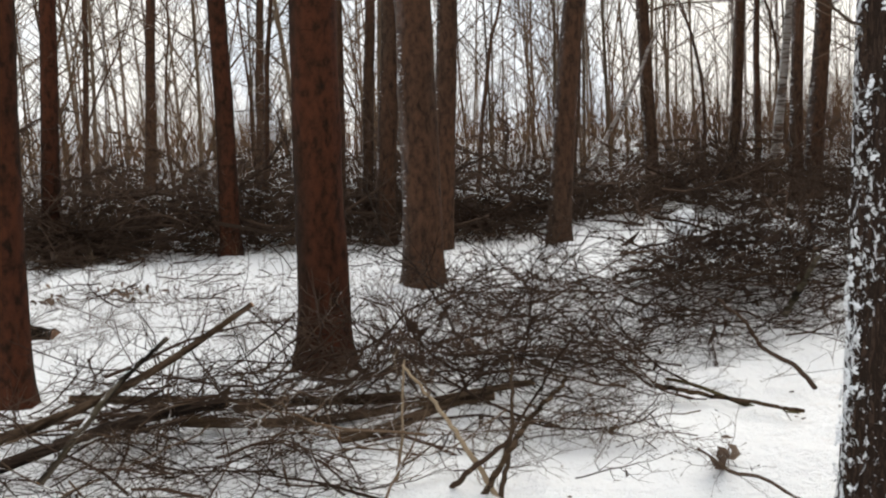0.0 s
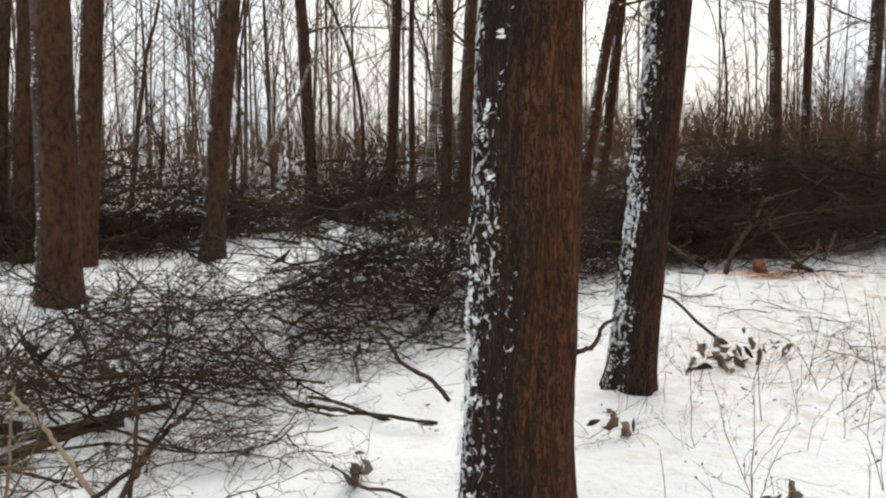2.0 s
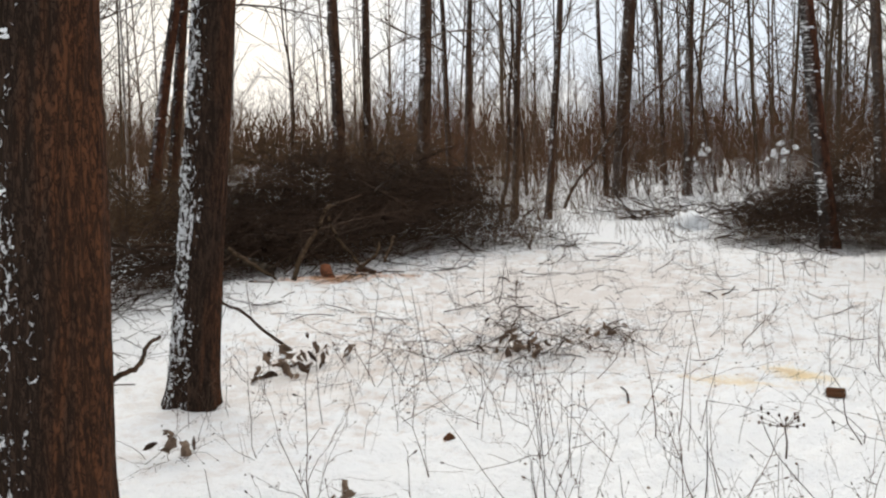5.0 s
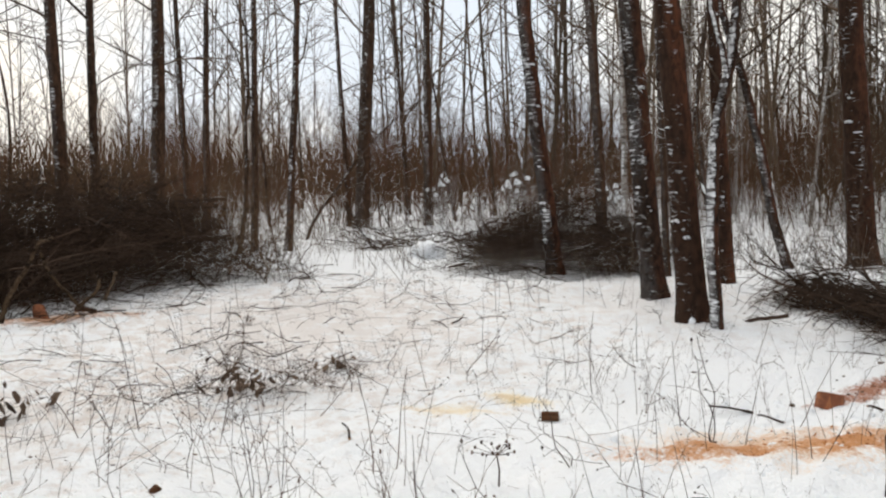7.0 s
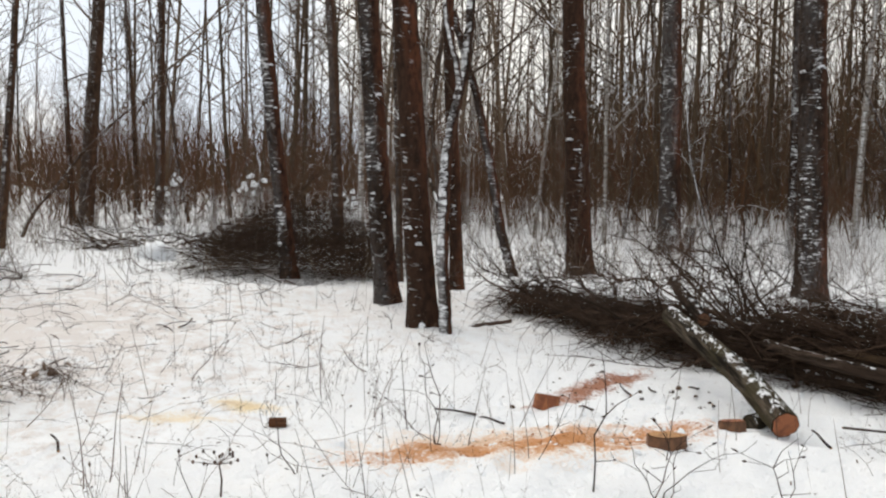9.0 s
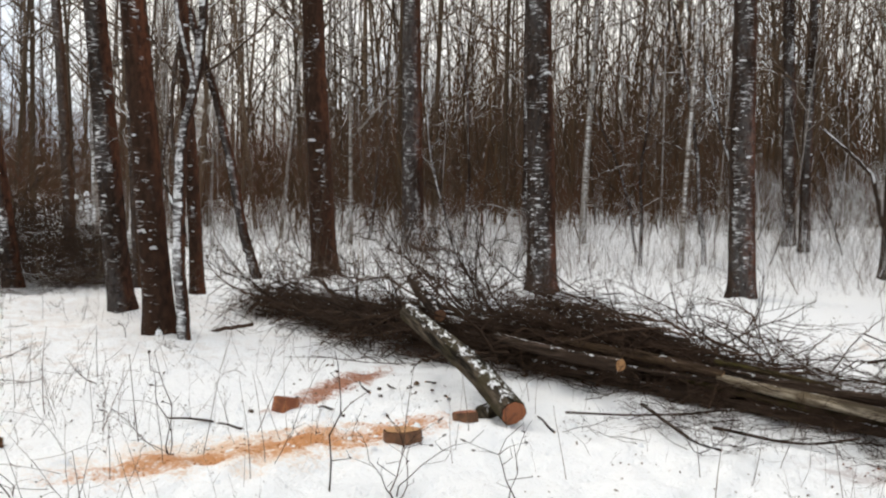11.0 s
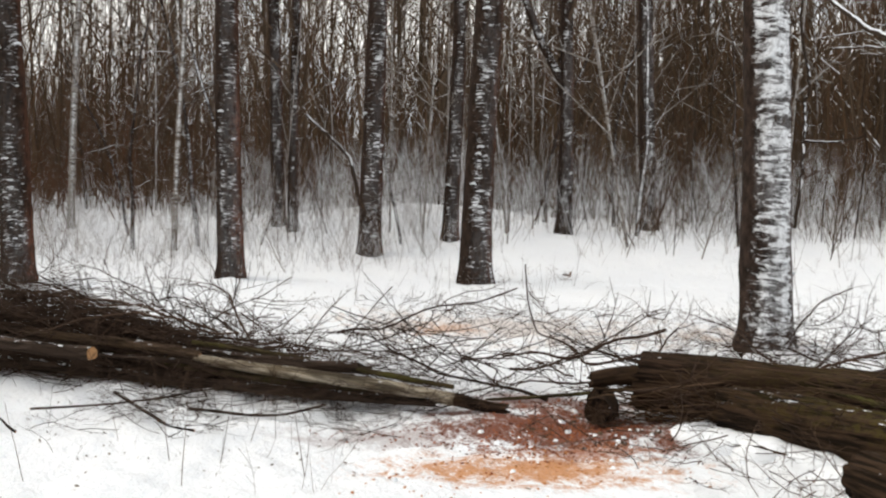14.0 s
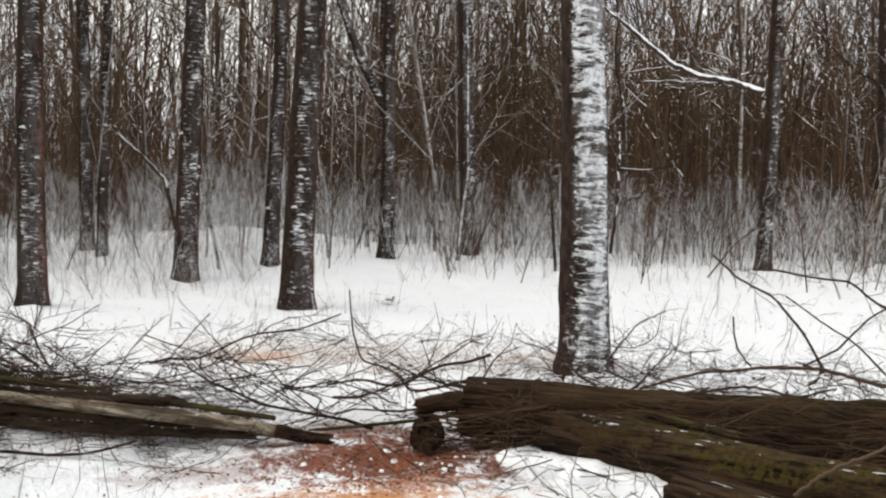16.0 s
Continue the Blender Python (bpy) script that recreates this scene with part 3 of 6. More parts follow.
tree(-2.93, 6.39, (0.034, 0.013), 0.23, 14.6, BARK_MAROON, low=5.0, seed=1)
tree(-4.79, 12.81, (0.067, 0.023), 0.23, 14.6, BARK_MAROON, low=5.0, seed=2)
tree(-2.42, 12.33, (0.015, 0.002), 0.24, 14.8, BARK_MAROON, low=5.0, seed=3)
tree(-0.89, 6.77, (0.018, 0.001), 0.34, 17.1, BARK_MAROON, low=5.0, seed=4)
tree(-0.09, 9.92, (0.014, -0.000), 0.38, 18.2, BARK_GREY, low=5.0, seed=5)
tree(0.20, 12.16, (0.064, -0.003), 0.27, 15.4, BARK_GREY, low=5.0, seed=6)
tree(-0.50, 12.88, (0.068, 0.001), 0.26, 15.2, BARK_GREY, low=5.0, seed=7)
tree(-0.75, 13.82, (0.063, 0.002), 0.16, 12.8, BARK_GREY, low=5.0, seed=8)
tree(-1.15, 14.83, (0.032, 0.002), 0.12, 11.8, BARK_GREY, low=5.0, seed=9)
tree(1.69, 12.27, (0.084, -0.014), 0.27, 15.5, BARK_GREY, low=5.0, seed=10)
tree(4.63, 18.87, (-0.043, 0.011), 0.25, 15.0, BARK_GREY, low=3.0, seed=11)
tree(6.53, 19.94, (0.050, -0.017), 0.23, 14.5, BARK_GREY, low=3.0, seed=12)
tree(6.93, 19.62, (0.008, -0.003), 0.14, 12.3, BARK_GREY, low=3.0, seed=13)
tree(6.67, 18.14, (0.085, -0.032), 0.17, 13.0, BARK_BIRCH, low=3.0, seed=14)
tree(6.34, 16.22, (0.011, -0.005), 0.21, 14.0, BARK_GREY, low=3.0, seed=15)
tree(6.76, 16.59, (0.052, -0.022), 0.29, 16.0, BARK_GREY, low=3.0, seed=16)
tree(-6.69, 26.32, (0.074, 0.018), 0.29, 16.1, BARK_GREY, low=3.0, seed=17)
tree(-3.88, 26.62, (0.059, 0.008), 0.24, 14.7, BARK_GREY, low=3.0, seed=18)
tree(-8.69, 27.53, (0.065, 0.019), 0.18, 13.4, BARK_GREY, low=3.0, seed=19)
NEAR_LEAN = (0.025, -0.012)
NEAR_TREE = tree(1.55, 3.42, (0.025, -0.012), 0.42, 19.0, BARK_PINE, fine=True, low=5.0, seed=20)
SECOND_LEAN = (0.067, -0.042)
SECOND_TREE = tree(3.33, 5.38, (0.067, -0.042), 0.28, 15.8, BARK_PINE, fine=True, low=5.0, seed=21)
tree(8.48, 15.39, (0.140, -0.077), 0.20, 13.8, BARK_STREAK, low=3.0, seed=22)
tree(9.24, 15.95, (0.082, -0.048), 0.19, 13.5, BARK_STREAK, low=3.0, seed=23)
tree(11.13, 13.39, (-0.023, 0.019), 0.21, 14.1, BARK_GREY, low=3.0, seed=24)
tree(12.74, 14.55, (-0.002, 0.002), 0.17, 13.1, BARK_GREY, low=3.0, seed=25)
tree(15.10, 15.53, (0.022, -0.021), 0.29, 15.9, BARK_GREY, low=3.0, seed=26)
tree(14.68, 12.53, (0.015, -0.016), 0.13, 12.1, BARK_GREY, low=3.0, seed=27)
tree(15.14, 12.09, (0.034, -0.042), 0.14, 12.4, BARK_GREY, low=3.0, seed=28)
tree(17.96, 17.50, (-0.021, 0.021), 0.15, 12.7, BARK_GREY, low=3.0, seed=29)
tree(18.12, 17.08, (0.016, -0.016), 0.17, 13.0, BARK_GREY, low=3.0, seed=30)
tree(21.09, 14.64, (0.028, -0.040), 0.35, 17.3, BARK_GREY, low=3.0, seed=31)
tree(21.95, 15.64, (-0.029, 0.040), 0.14, 12.3, BARK_GREY, low=3.0, seed=32)
tree(22.55, 13.56, (0.004, -0.007), 0.22, 14.3, BARK_GREY, low=3.0, seed=33)
tree(27.31, 17.24, (-0.034, 0.053), 0.14, 12.5, BARK_GREY, low=3.0, seed=34)
tree(13.20, 5.65, (-0.050, 0.111), 0.22, 14.3, BARK_STREAK, low=5.0, seed=35)
tree(18.89, 7.24, (-0.021, 0.051), 0.21, 14.0, BARK_GREY, low=3.0, seed=36)
tree(19.04, 6.80, (-0.009, 0.025), 0.12, 11.9, BARK_BIRCH, low=3.0, seed=37)
tree(11.70, 3.69, (-0.029, 0.086), 0.27, 15.5, BARK_STREAK, low=5.0, seed=38)
tree(10.25, 2.78, (-0.025, 0.084), 0.28, 14.3, BARK_RED, low=5.0, seed=39)
tree(13.43, 4.11, (-0.012, 0.036), 0.09, 11.2, BARK_GREY, low=5.0, seed=40)
tree(13.09, 3.21, (-0.015, 0.056), 0.17, 13.1, BARK_RED, low=5.0, seed=42)
tree(16.25, 2.07, (-0.009, 0.058), 0.38, 16.7, BARK_RED, low=3.0, seed=43)
tree(21.60, 1.03, (-0.002, 0.030), 0.44, 19.0, BARK_STREAK, low=3.0, seed=44)
tree(14.64, -1.27, (0.002, 0.034), 0.38, 18.1, BARK_STREAK, low=5.0, seed=45)
tree(22.17, -1.37, (0.001, 0.016), 0.19, 13.5, BARK_STREAK, low=3.0, seed=46)
tree(14.35, -4.01, (0.008, 0.030), 0.34, 17.2, BARK_STREAK, low=5.0, seed=47)
tree(20.54, -6.49, (0.010, 0.033), 0.26, 15.2, BARK_STREAK, low=3.0, seed=48)
tree(19.77, -6.54, (-0.002, -0.005), 0.20, 13.9, BARK_STREAK, low=3.0, seed=49)
tree(16.52, -6.91, (-0.007, -0.017), 0.37, 17.8, BARK_STREAK, low=3.0, seed=50)
tree(13.18, -7.22, (-0.013, -0.025), 0.42, 19.0, BARK_STREAK, low=5.0, seed=51)
tree(17.19, -8.77, (-0.009, -0.018), 0.28, 15.6, BARK_STREAK, low=3.0, seed=52)
tree(18.91, -4.06, (-0.007, -0.037), 0.10, 11.3, BARK_BIRCH, low=3.0, seed=53)
tree(23.23, -2.70, (-0.003, -0.030), 0.15, 12.7, BARK_BIRCH, low=3.0, seed=54)
tree(16.85, -13.03, (0.029, 0.039), 0.32, 18.1, BARK_STREAK, low=3.0, seed=55)
tree(25.84, -16.68, (0.014, 0.022), 0.40, 18.7, BARK_STREAK, low=3.0, seed=56)
tree(7.59, -7.43, (0.027, 0.028), 0.44, 19.0, BARK_SNOWY, low=5.0, seed=57)
tree(12.13, -16.23, (-0.014, -0.011), 0.28, 15.7, BARK_STREAK, low=3.0, seed=58)
tree(13.33, -22.13, (0.026, 0.016), 0.33, 17.0, BARK_STREAK, low=3.0, seed=59)
tree(16.52, -10.82, (0.004, 0.006), 0.27, 15.4, BARK_STREAK, low=3.0, seed=61)
tree(21.45, -14.04, (0.024, 0.038), 0.25, 15.0, BARK_STREAK, low=3.0, seed=60)


# ---- far woods, thicket and underwood ----
def polar(rng, az0, az1, r0, r1, power=1.0):
    az, r = radians(rng.uniform(az0, az1)), r0 + (r1 - r0) * rng.random() ** power
    return 0.2 + r * math.sin(az), -0.3 + r * math.cos(az)


def scatter(name, label, category, forms, mat, zones, seed, gaps=0.0):
    """Zones: count, bearings from and to, distance from and to, height from and to, lean, thickness."""
    rng = np.random.default_rng(seed)
    pieces = []
    for count, az0, az1, r0, r1, h0, h1, lean, fat in zones:
        for _ in range(count):
            x, y = polar(rng, az0, az1, r0, r1)
            while gaps and float(value_noise(np.array(x * 0.9 + 5), np.array(y * 0.9))) < gaps:
                x, y = polar(rng, az0, az1, r0, r1)
            d = unit((rng.normal(0, lean), rng.normal(0, lean), 1))
            pieces.append(placed(forms[rng.integers(len(forms))], (x, y, float(snow_z(x, y)) - 0.05), d, rng.uniform(h0, h1), rng.random() * 6.3, fat * rng.uniform(0.7, 1.4)))
    ob = part(name, mesh_of(name, *join(pieces)), mat)
    return tagged(ob, label, category, kind="stuff")


scatter("far_woods", "far leafless woods of thin grey-brown trunks", "woods", FAR_STEMS, CROWN_HAZED, [
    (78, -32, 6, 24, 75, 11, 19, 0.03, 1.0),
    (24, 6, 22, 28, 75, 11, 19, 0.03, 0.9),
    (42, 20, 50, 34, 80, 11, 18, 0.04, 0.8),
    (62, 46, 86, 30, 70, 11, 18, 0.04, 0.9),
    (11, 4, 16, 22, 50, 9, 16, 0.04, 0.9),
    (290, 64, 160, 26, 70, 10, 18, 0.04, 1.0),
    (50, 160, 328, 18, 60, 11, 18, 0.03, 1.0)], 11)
scatter("far_birches", "far slim birch stems with pale bark", "woods", FAR_STEMS, BARK_BIRCH, [
    (22, -30, 40, 26, 55, 9, 15, 0.05, 0.8),
    (70, 72, 158, 23, 46, 7, 14, 0.06, 0.7),
    (22, 86, 156, 18, 25, 6, 10, 0.10, 0.6)], 12)
scatter("wood_edge", "brown edge of distant woods", "woods", HAZE, EDGE_BROWN, [
    (560, -34, 26, 20, 46, 1.0, 2.8, 0.25, 2.0),
    (40, -34, 4, 26, 55, 9.0, 15.0, 0.06, 1.3),
    (200, -34, 30, 34, 70, 4.0, 9.0, 0.12, 1.3),
    (22, 5, 15, 28, 50, 6.0, 12.0, 0.10, 1.0),
    (100, 20, 46, 45, 80, 3.0, 6.0, 0.12, 2.0),
    (280, 20, 46, 19, 42, 1.2, 3.0, 0.25, 1.8),
    (700, 40, 100, 34, 62, 2.4, 5.6, 0.14, 1.8),
    (80, 40, 100, 30, 52, 5.0, 8.5, 0.12, 0.9),
    (210, 88, 125, 30, 58, 4.0, 10.0, 0.12, 1.1),
    (320, 122, 165, 28, 56, 5.0, 13.0, 0.12, 1.2),
    (50, 160, 328, 40, 80, 5.0, 9.0, 0.10, 1.8)], 16)
scatter("pole_thicket", "crowded thin brown saplings far in the wood", "thicket", POLES_FORM, EDGE_BROWN, [
    (900, 42, 108, 28, 60, 2.0, 5.0, 0.20, 1.2),
    (2200, 84, 162, 24, 60, 3.0, 9.0, 0.15, 0.8),
    (220, -32, 42, 26, 60, 1.2, 4.0, 0.25, 1.2)], 18)
scatter("wood_belt", "dense brown belt of woods in the distance", "woods", BELT, EDGE_BROWN, [
    (1000, -34, 30, 75, 115, 1.5, 5.0, 0.12, 2.6),
    (1900, 26, 84, 75, 115, 2.5, 6.5, 0.12, 2.4),
    (1100, 80, 125, 65, 110, 5.0, 11.0, 0.10, 1.5),
    (1500, 122, 166, 60, 105, 6.0, 15.0, 0.10, 1.6),
    (900, 160, 330, 75, 110, 6.0, 14.0, 0.06, 1.2)], 19)
scatter("thicket", "brown thicket of young leafless saplings", "thicket", HAZE, TWIG_RED, [
    (900, 44, 106, 24, 44, 1.4, 4.0, 0.16, 1.7),
    (240, 14, 48, 26, 50, 1.6, 4.2, 0.16, 1.7)], 13)
scatter("frosted_thicket", "dense thicket of thin saplings dusted with snow", "thicket", BROOMS, TWIG_FROST, [
    (700, 78, 160, 27, 46, 1.5, 6.0, 0.14, 1.1),
    (95, 82, 122, 26, 55, 8.0, 15.0, 0.08, 1.0),
    (240, 120, 165, 26, 52, 8.0, 16.0, 0.08, 1.1),
    (80, 126, 162, 16, 24, 1.2, 3.2, 0.24, 1.2)], 14)
scatter("underwood", "low leafless underwood standing in the snow", "underwood", HAZE, EDGE_BROWN, [
    (700, -34, 34, 15.5, 32, 0.5, 1.5, 0.40, 2.1),
    (560, -34, 28, 19, 42, 0.8, 2.2, 0.28, 2.6),
    (240, 24, 50, 13.5, 24, 0.9, 2.2, 0.36, 1.8),
    (260, 42, 112, 19, 30, 0.5, 1.6, 0.35, 1.7),
    (420, 40, 112, 27, 48, 0.8, 2.2, 0.30, 2.6),
    (180, 92, 160, 19, 32, 0.5, 1.5, 0.35, 1.5),
    (200, 84, 116, 15.5, 21, 0.5, 1.7, 0.25, 0.95)], 15)
scatter("snowy_scrub", "fine scrub covered with fresh snow", "underwood", HAZE, TWIG_RIME, [
    (420, 58, 116, 18, 30, 0.4, 1.3, 0.26, 1.5),
    (620, 84, 116, 15.5, 20, 0.3, 1.2, 0.30, 0.95),
    (1600, 104, 162, 19, 29, 0.4, 2.0, 0.24, 1.1)], 17)


scatter("slim_saplings", "slim dark saplings standing in the snowy scrub", "saplings", POLES_FORM, TWIG, [
    (240, 100, 162, 19, 27, 1.5, 4.6, 0.12, 1.1)], 88, 0.4)


def young_tree(x, y, height, wood, seed):
    """A slim sapling with fine crooked limbs from low down."""
    rng = np.random.default_rng(2000 + seed)
    top = empty("young_tree", x, y, float(snow_z(x, y)) - 0.05)
    line = wander(rng, (0, 0, 0), (rng.normal(0, 0.10), rng.normal(0, 0.10), 1), height, 14, 0.07)
    dia = height * 0.0075
    part("trunk", mesh_of("trunk", *tube(line, np.linspace(dia, dia * 0.25, 14), 8)), wood, top)
    pieces = []
    for k in range(20):
        f = rng.uniform(0.15, 0.97)
        i = int(f * 13)
        ang = rng.random() * 6.3
        pieces.append(placed(SPARSE[rng.integers(8)], line[i] + (line[min(i + 1, 13)] - line[i]) * (f * 13 - i), (math.cos(ang), math.sin(ang), rng.uniform(0.2, 1.1)), height * (0.34 - 0.22 * f) * rng.uniform(0.5, 1.2), rng.random() * 6, 0.55))
    part("crown", mesh_of("crown", *join(pieces)), CROWN if wood is BARK_GREY else TWIG_SNOW, top)
    tagged(top, "slim young tree with snow on its stem" if wood is not BARK_GREY else "slim young leafless tree with fine branches", "young tree", "young trees of the wood")


placing = np.random.default_rng(33)
for k in range(16):
    young_tree(*polar(placing, -26, 40, 15, 27), placing.uniform(4.5, 8.0), BARK_GREY, k)
for k in range(8):
    young_tree(*polar(placing, 44, 84, 18, 30), placing.uniform(4.5, 8.0), BARK_GREY, 20 + k)
for k in range(13):
    young_tree(*polar(placing, 88, 156, 17.5, 23), placing.uniform(4.0, 7.0), BARK_STREAK if k % 3 else BARK_SNOWY, 30 + k)


# ---- brush piles and felled tops ----
STRIP = twiggy("bark_strips", (0.030, 0.018, 0.011), (0.100, 0.062, 0.036))


def grown(form):
    """Joins each twig of a branch to the wood it springs from, so that the branch is one piece."""
    verts, quads = form
    piece = np.arange(len(verts))
    while True:
        low = piece[quads].min(axis=1)
        fresh = piece.copy()
        np.minimum.at(fresh, quads.ravel(), np.repeat(low, quads.shape[1]))
        if (fresh == piece).all():
            break
        piece = fresh
    webs = []
    for p in np.unique(piece)[1:]:
        own, older = np.flatnonzero(piece == p), np.flatnonzero(piece < p)
        foot = own[:3]
        near = older[np.argsort(((verts[older] - verts[foot].mean(0)) ** 2).sum(1))[:2]]
        webs.append((foot[0], foot[1], near[0], near[1]))
    return verts, np.concatenate([quads, np.array(webs).reshape(-1, 4)])


def brush(name, label, a, b, width, height, count, size, forms, mat, seed, along=0.6, tilt=0.22, way=None, spread=0.5, fat=1.0, fill=0, joined=False):
    """Branches heaped along the line from a to b. way: bearing of the tips as a vector, else to both sides of the line."""
    rng = np.random.default_rng(seed)
    a, b = np.array(a, float), np.array(b, float)
    line, pieces, branches = b - a, [], []
    ln = np.linalg.norm(line) + 1e-6
    ahead, across = line / ln, np.array([-line[1], line[0]]) / ln
    for _ in range(count):
        u, s = rng.random(), rng.normal(0, 0.34)
        p = a + line * u + across * s * width
        body = max(0.0, 1 - (abs(s) * 1.15) ** 1.5) * (0.55 + 0.45 * math.sin(math.pi * min(max(u, 0.06), 0.94)))
        z = float(snow_z(*p)) + 0.03 + height * body * rng.random() ** 0.8
        if way is not None:
            ang = math.atan2(way[1], way[0]) + rng.normal(0, spread)
        elif rng.random() < along:
            ang = math.atan2(ahead[1], ahead[0]) + (math.pi if rng.random() < 0.5 else 0) + rng.normal(0, spread)
        else:
            ang = rng.random() * 6.283
        d = (math.cos(ang), math.sin(ang), rng.normal(0.03, tilt))
        s1 = rng.uniform(*size)
        start = np.array([p[0], p[1], z]) - unit(d) * s1 * 0.45
        start[2] = max(start[2], float(snow_z(start[0], start[1])) + 0.02)
        which, roll = int(rng.integers(len(forms))), rng.random() * 6.3
        if joined:
            pieces.append(placed(forms[which], start, d, s1, roll, fat))
        else:
            branches.append((forms[which], start, turn_to(d, roll) @ np.diag([s1, s1 * fat, s1 * fat])))
    if fill:
        # fine twigs packed inside the heap
        u, s = rng.random(fill), rng.normal(0, 0.30, fill)
        at = a + line * u[:, None] + across * (s * width)[:, None]
        body = np.clip(1 - (np.abs(s) * 1.25) ** 1.6, 0.02, 1) * (0.45 + 0.55 * np.sin(np.pi * np.clip(u, 0.05, 0.95)))
        body *= 0.75 + 0.5 * value_noise(at[:, 0] * 1.3, at[:, 1] * 1.3)
        z = snow_z(at[:, 0], at[:, 1]) + 0.02 + height * body * rng.random(fill) ** 0.9
        ang = math.atan2(*((way[1], way[0]) if way is not None else (ahead[1], ahead[0]))) + rng.normal(0, 0.35 if way is not None else 0.9, fill)
        ln = rng.uniform(0.2, 0.8, fill) * (0.7 + 0.5 * rng.random(fill))
        go = np.stack([np.cos(ang), np.sin(ang), rng.normal(0.05, 0.30 if way is None else 0.12, fill)], 1) * ln[:, None]
        p0 = np.column_stack([at, z])
        pieces.append(twigs_of(rng, p0 - go / 2, p0 + go / 2, rng.uniform(0.0018, 0.0048, fill) * fat, np.full(fill, 0.0012 * fat), 0 if fill > 2000 else 0.10))
    if joined:
        return tagged(part(name, mesh_of(name, *join(pieces)), mat), label, "brushwood", kind="stuff")
    mid = (a + b) / 2
    base = np.array([mid[0], mid[1], float(snow_z(*mid))])
    top = empty(name, *base)
    for form, at, turn in branches:
        if (id(form), mat.name) not in BRANCHES:
            BRANCHES[id(form), mat.name] = mesh_of("branch", *grown(form))
        ob = part("branch", BRANCHES[id(form), mat.name], mat, top)
        m = Matrix(turn.tolist()).to_4x4()
        m.translation = Vector(at - base)
        ob.matrix_basis = m
    if pieces:
        v, q = join(pieces)
        part("twig_mass", mesh_of("twig_mass", v - base, q), mat, top, "packed fine twigs")["kind"] = "stuff"
    return tagged(top, label, "brush pile")


BRANCHES = {}


brush("brush_row", "long dark row of heaped cut branches", (-11.0, 10.7), (-3.8, 12.9), 1.9, 0.85, 150, (0.7, 2.2), DENSE, TWIG_HEAP, 21, spread=0.25, tilt=0.14, fat=1.5, fill=3600)
brush("brush_row", "long dark row of heaped cut branches", (-4.6, 12.9), (1.2, 13.6), 1.9, 0.80, 130, (0.7, 2.2), DENSE, TWIG_HEAP, 22, spread=0.25, tilt=0.14, fat=1.5, fill=3200)
brush("brush_row", "long dark row of heaped cut branches", (0.6, 14.2), (9.6, 16.2), 2.0, 0.62, 120, (0.7, 2.2), DENSE, TWIG_HEAP, 20, spread=0.3, tilt=0.15, fat=1.5, fill=2600)
brush("brush_row", "dark brushwood lying between the trees", (-12.0, 15.5), (8.0, 18.5), 6.0, 1.15, 150, (0.8, 2.6), DENSE, TWIG_HEAP, 23, spread=0.3, tilt=0.16, fat=1.7, fill=6000)
brush("brush_heap", "tangled dark branches of a felled tree top", (2.0, 8.3), (5.4, 9.6), 1.7, 0.80, 95, (0.9, 2.2), FINE, TWIG, 24, along=0.8, spread=0.5, fat=1.0, fill=1300)
brush("brush_heap", "thin branches of a felled top spread on snow", (-0.2, 7.6), (3.2, 7.6), 2.2, 0.40, 50, (0.8, 2.0), FINE, TWIG_HEAP, 25, along=0.7, spread=0.7, tilt=0.20, fat=0.9, fill=600)
brush("brush_heap", "thin branches of a felled top spread on snow", (-0.8, 6.2), (1.2, 6.0), 1.1, 0.26, 46, (0.7, 1.7), FINE, TWIG_HEAP, 35, along=0.7, spread=0.6, tilt=0.18, fat=0.85, fill=260)
brush("cut_branches", "heap of cut branches lying on the snow", (-2.8, 5.2), (0.6, 5.4), 1.2, 0.28, 52, (0.7, 1.8), FORMS, TWIG, 26, along=0.6, spread=0.6, tilt=0.18, fat=0.58, fill=120)
brush("cut_branches", "heap of cut branches lying on the snow", (-2.5, 4.35), (-0.5, 4.15), 1.0, 0.22, 22, (0.6, 1.3), FORMS, TWIG, 27, along=0.45, spread=0.7, tilt=0.22, fat=0.58, fill=160)
brush("cut_branches", "cut branches and dry stalks lying on snow", (-2.3, 3.95), (0.5, 4.25), 0.8, 0.20, 26, (0.6, 1.3), FORMS, TWIG_BROWN, 58, along=0.5, spread=0.6, tilt=0.22, fat=0.58)
brush("cut_branches", "springy thin branches standing over the cut heap", (-2.6, 5.6), (0.4, 5.9), 1.2, 0.3, 30, (0.7, 1.3), SPARSE, TWIG, 36, along=0.2, tilt=0.8, fat=0.58)
brush("cut_branches", "brown cut branches criss-crossed on the snow", (-2.7, 4.8), (-0.4, 5.2), 0.9, 0.30, 44, (0.6, 1.3), FORMS, TWIG_BROWN, 63, along=0.25, spread=0.9, tilt=0.32, fat=0.5)
brush("cut_branches", "thin bent twigs spread over bare snow", (0.0, 4.65), (1.0, 4.95), 0.6, 0.14, 26, (0.5, 1.0), FINE, TWIG_BROWN, 64, along=0.3, spread=0.9, tilt=0.2, fat=0.7)
brush("brush_heap", "dark branches of a felled top sinking into snow", (1.0, 6.6), (2.9, 7.0), 0.9, 0.30, 26, (0.6, 1.4), FINE, TWIG, 70, along=0.7, spread=0.6, tilt=0.22, fat=0.7, fill=150)
brush("brush_pile", "tall dark heap of fine brushwood at the clearing's edge", (6.6, 10.5), (11.4, 10.5), 2.5, 1.5, 260, (0.6, 1.9), DENSE, TWIG_HEAP, 28, along=0.5, tilt=0.32, fat=0.62, fill=13000)
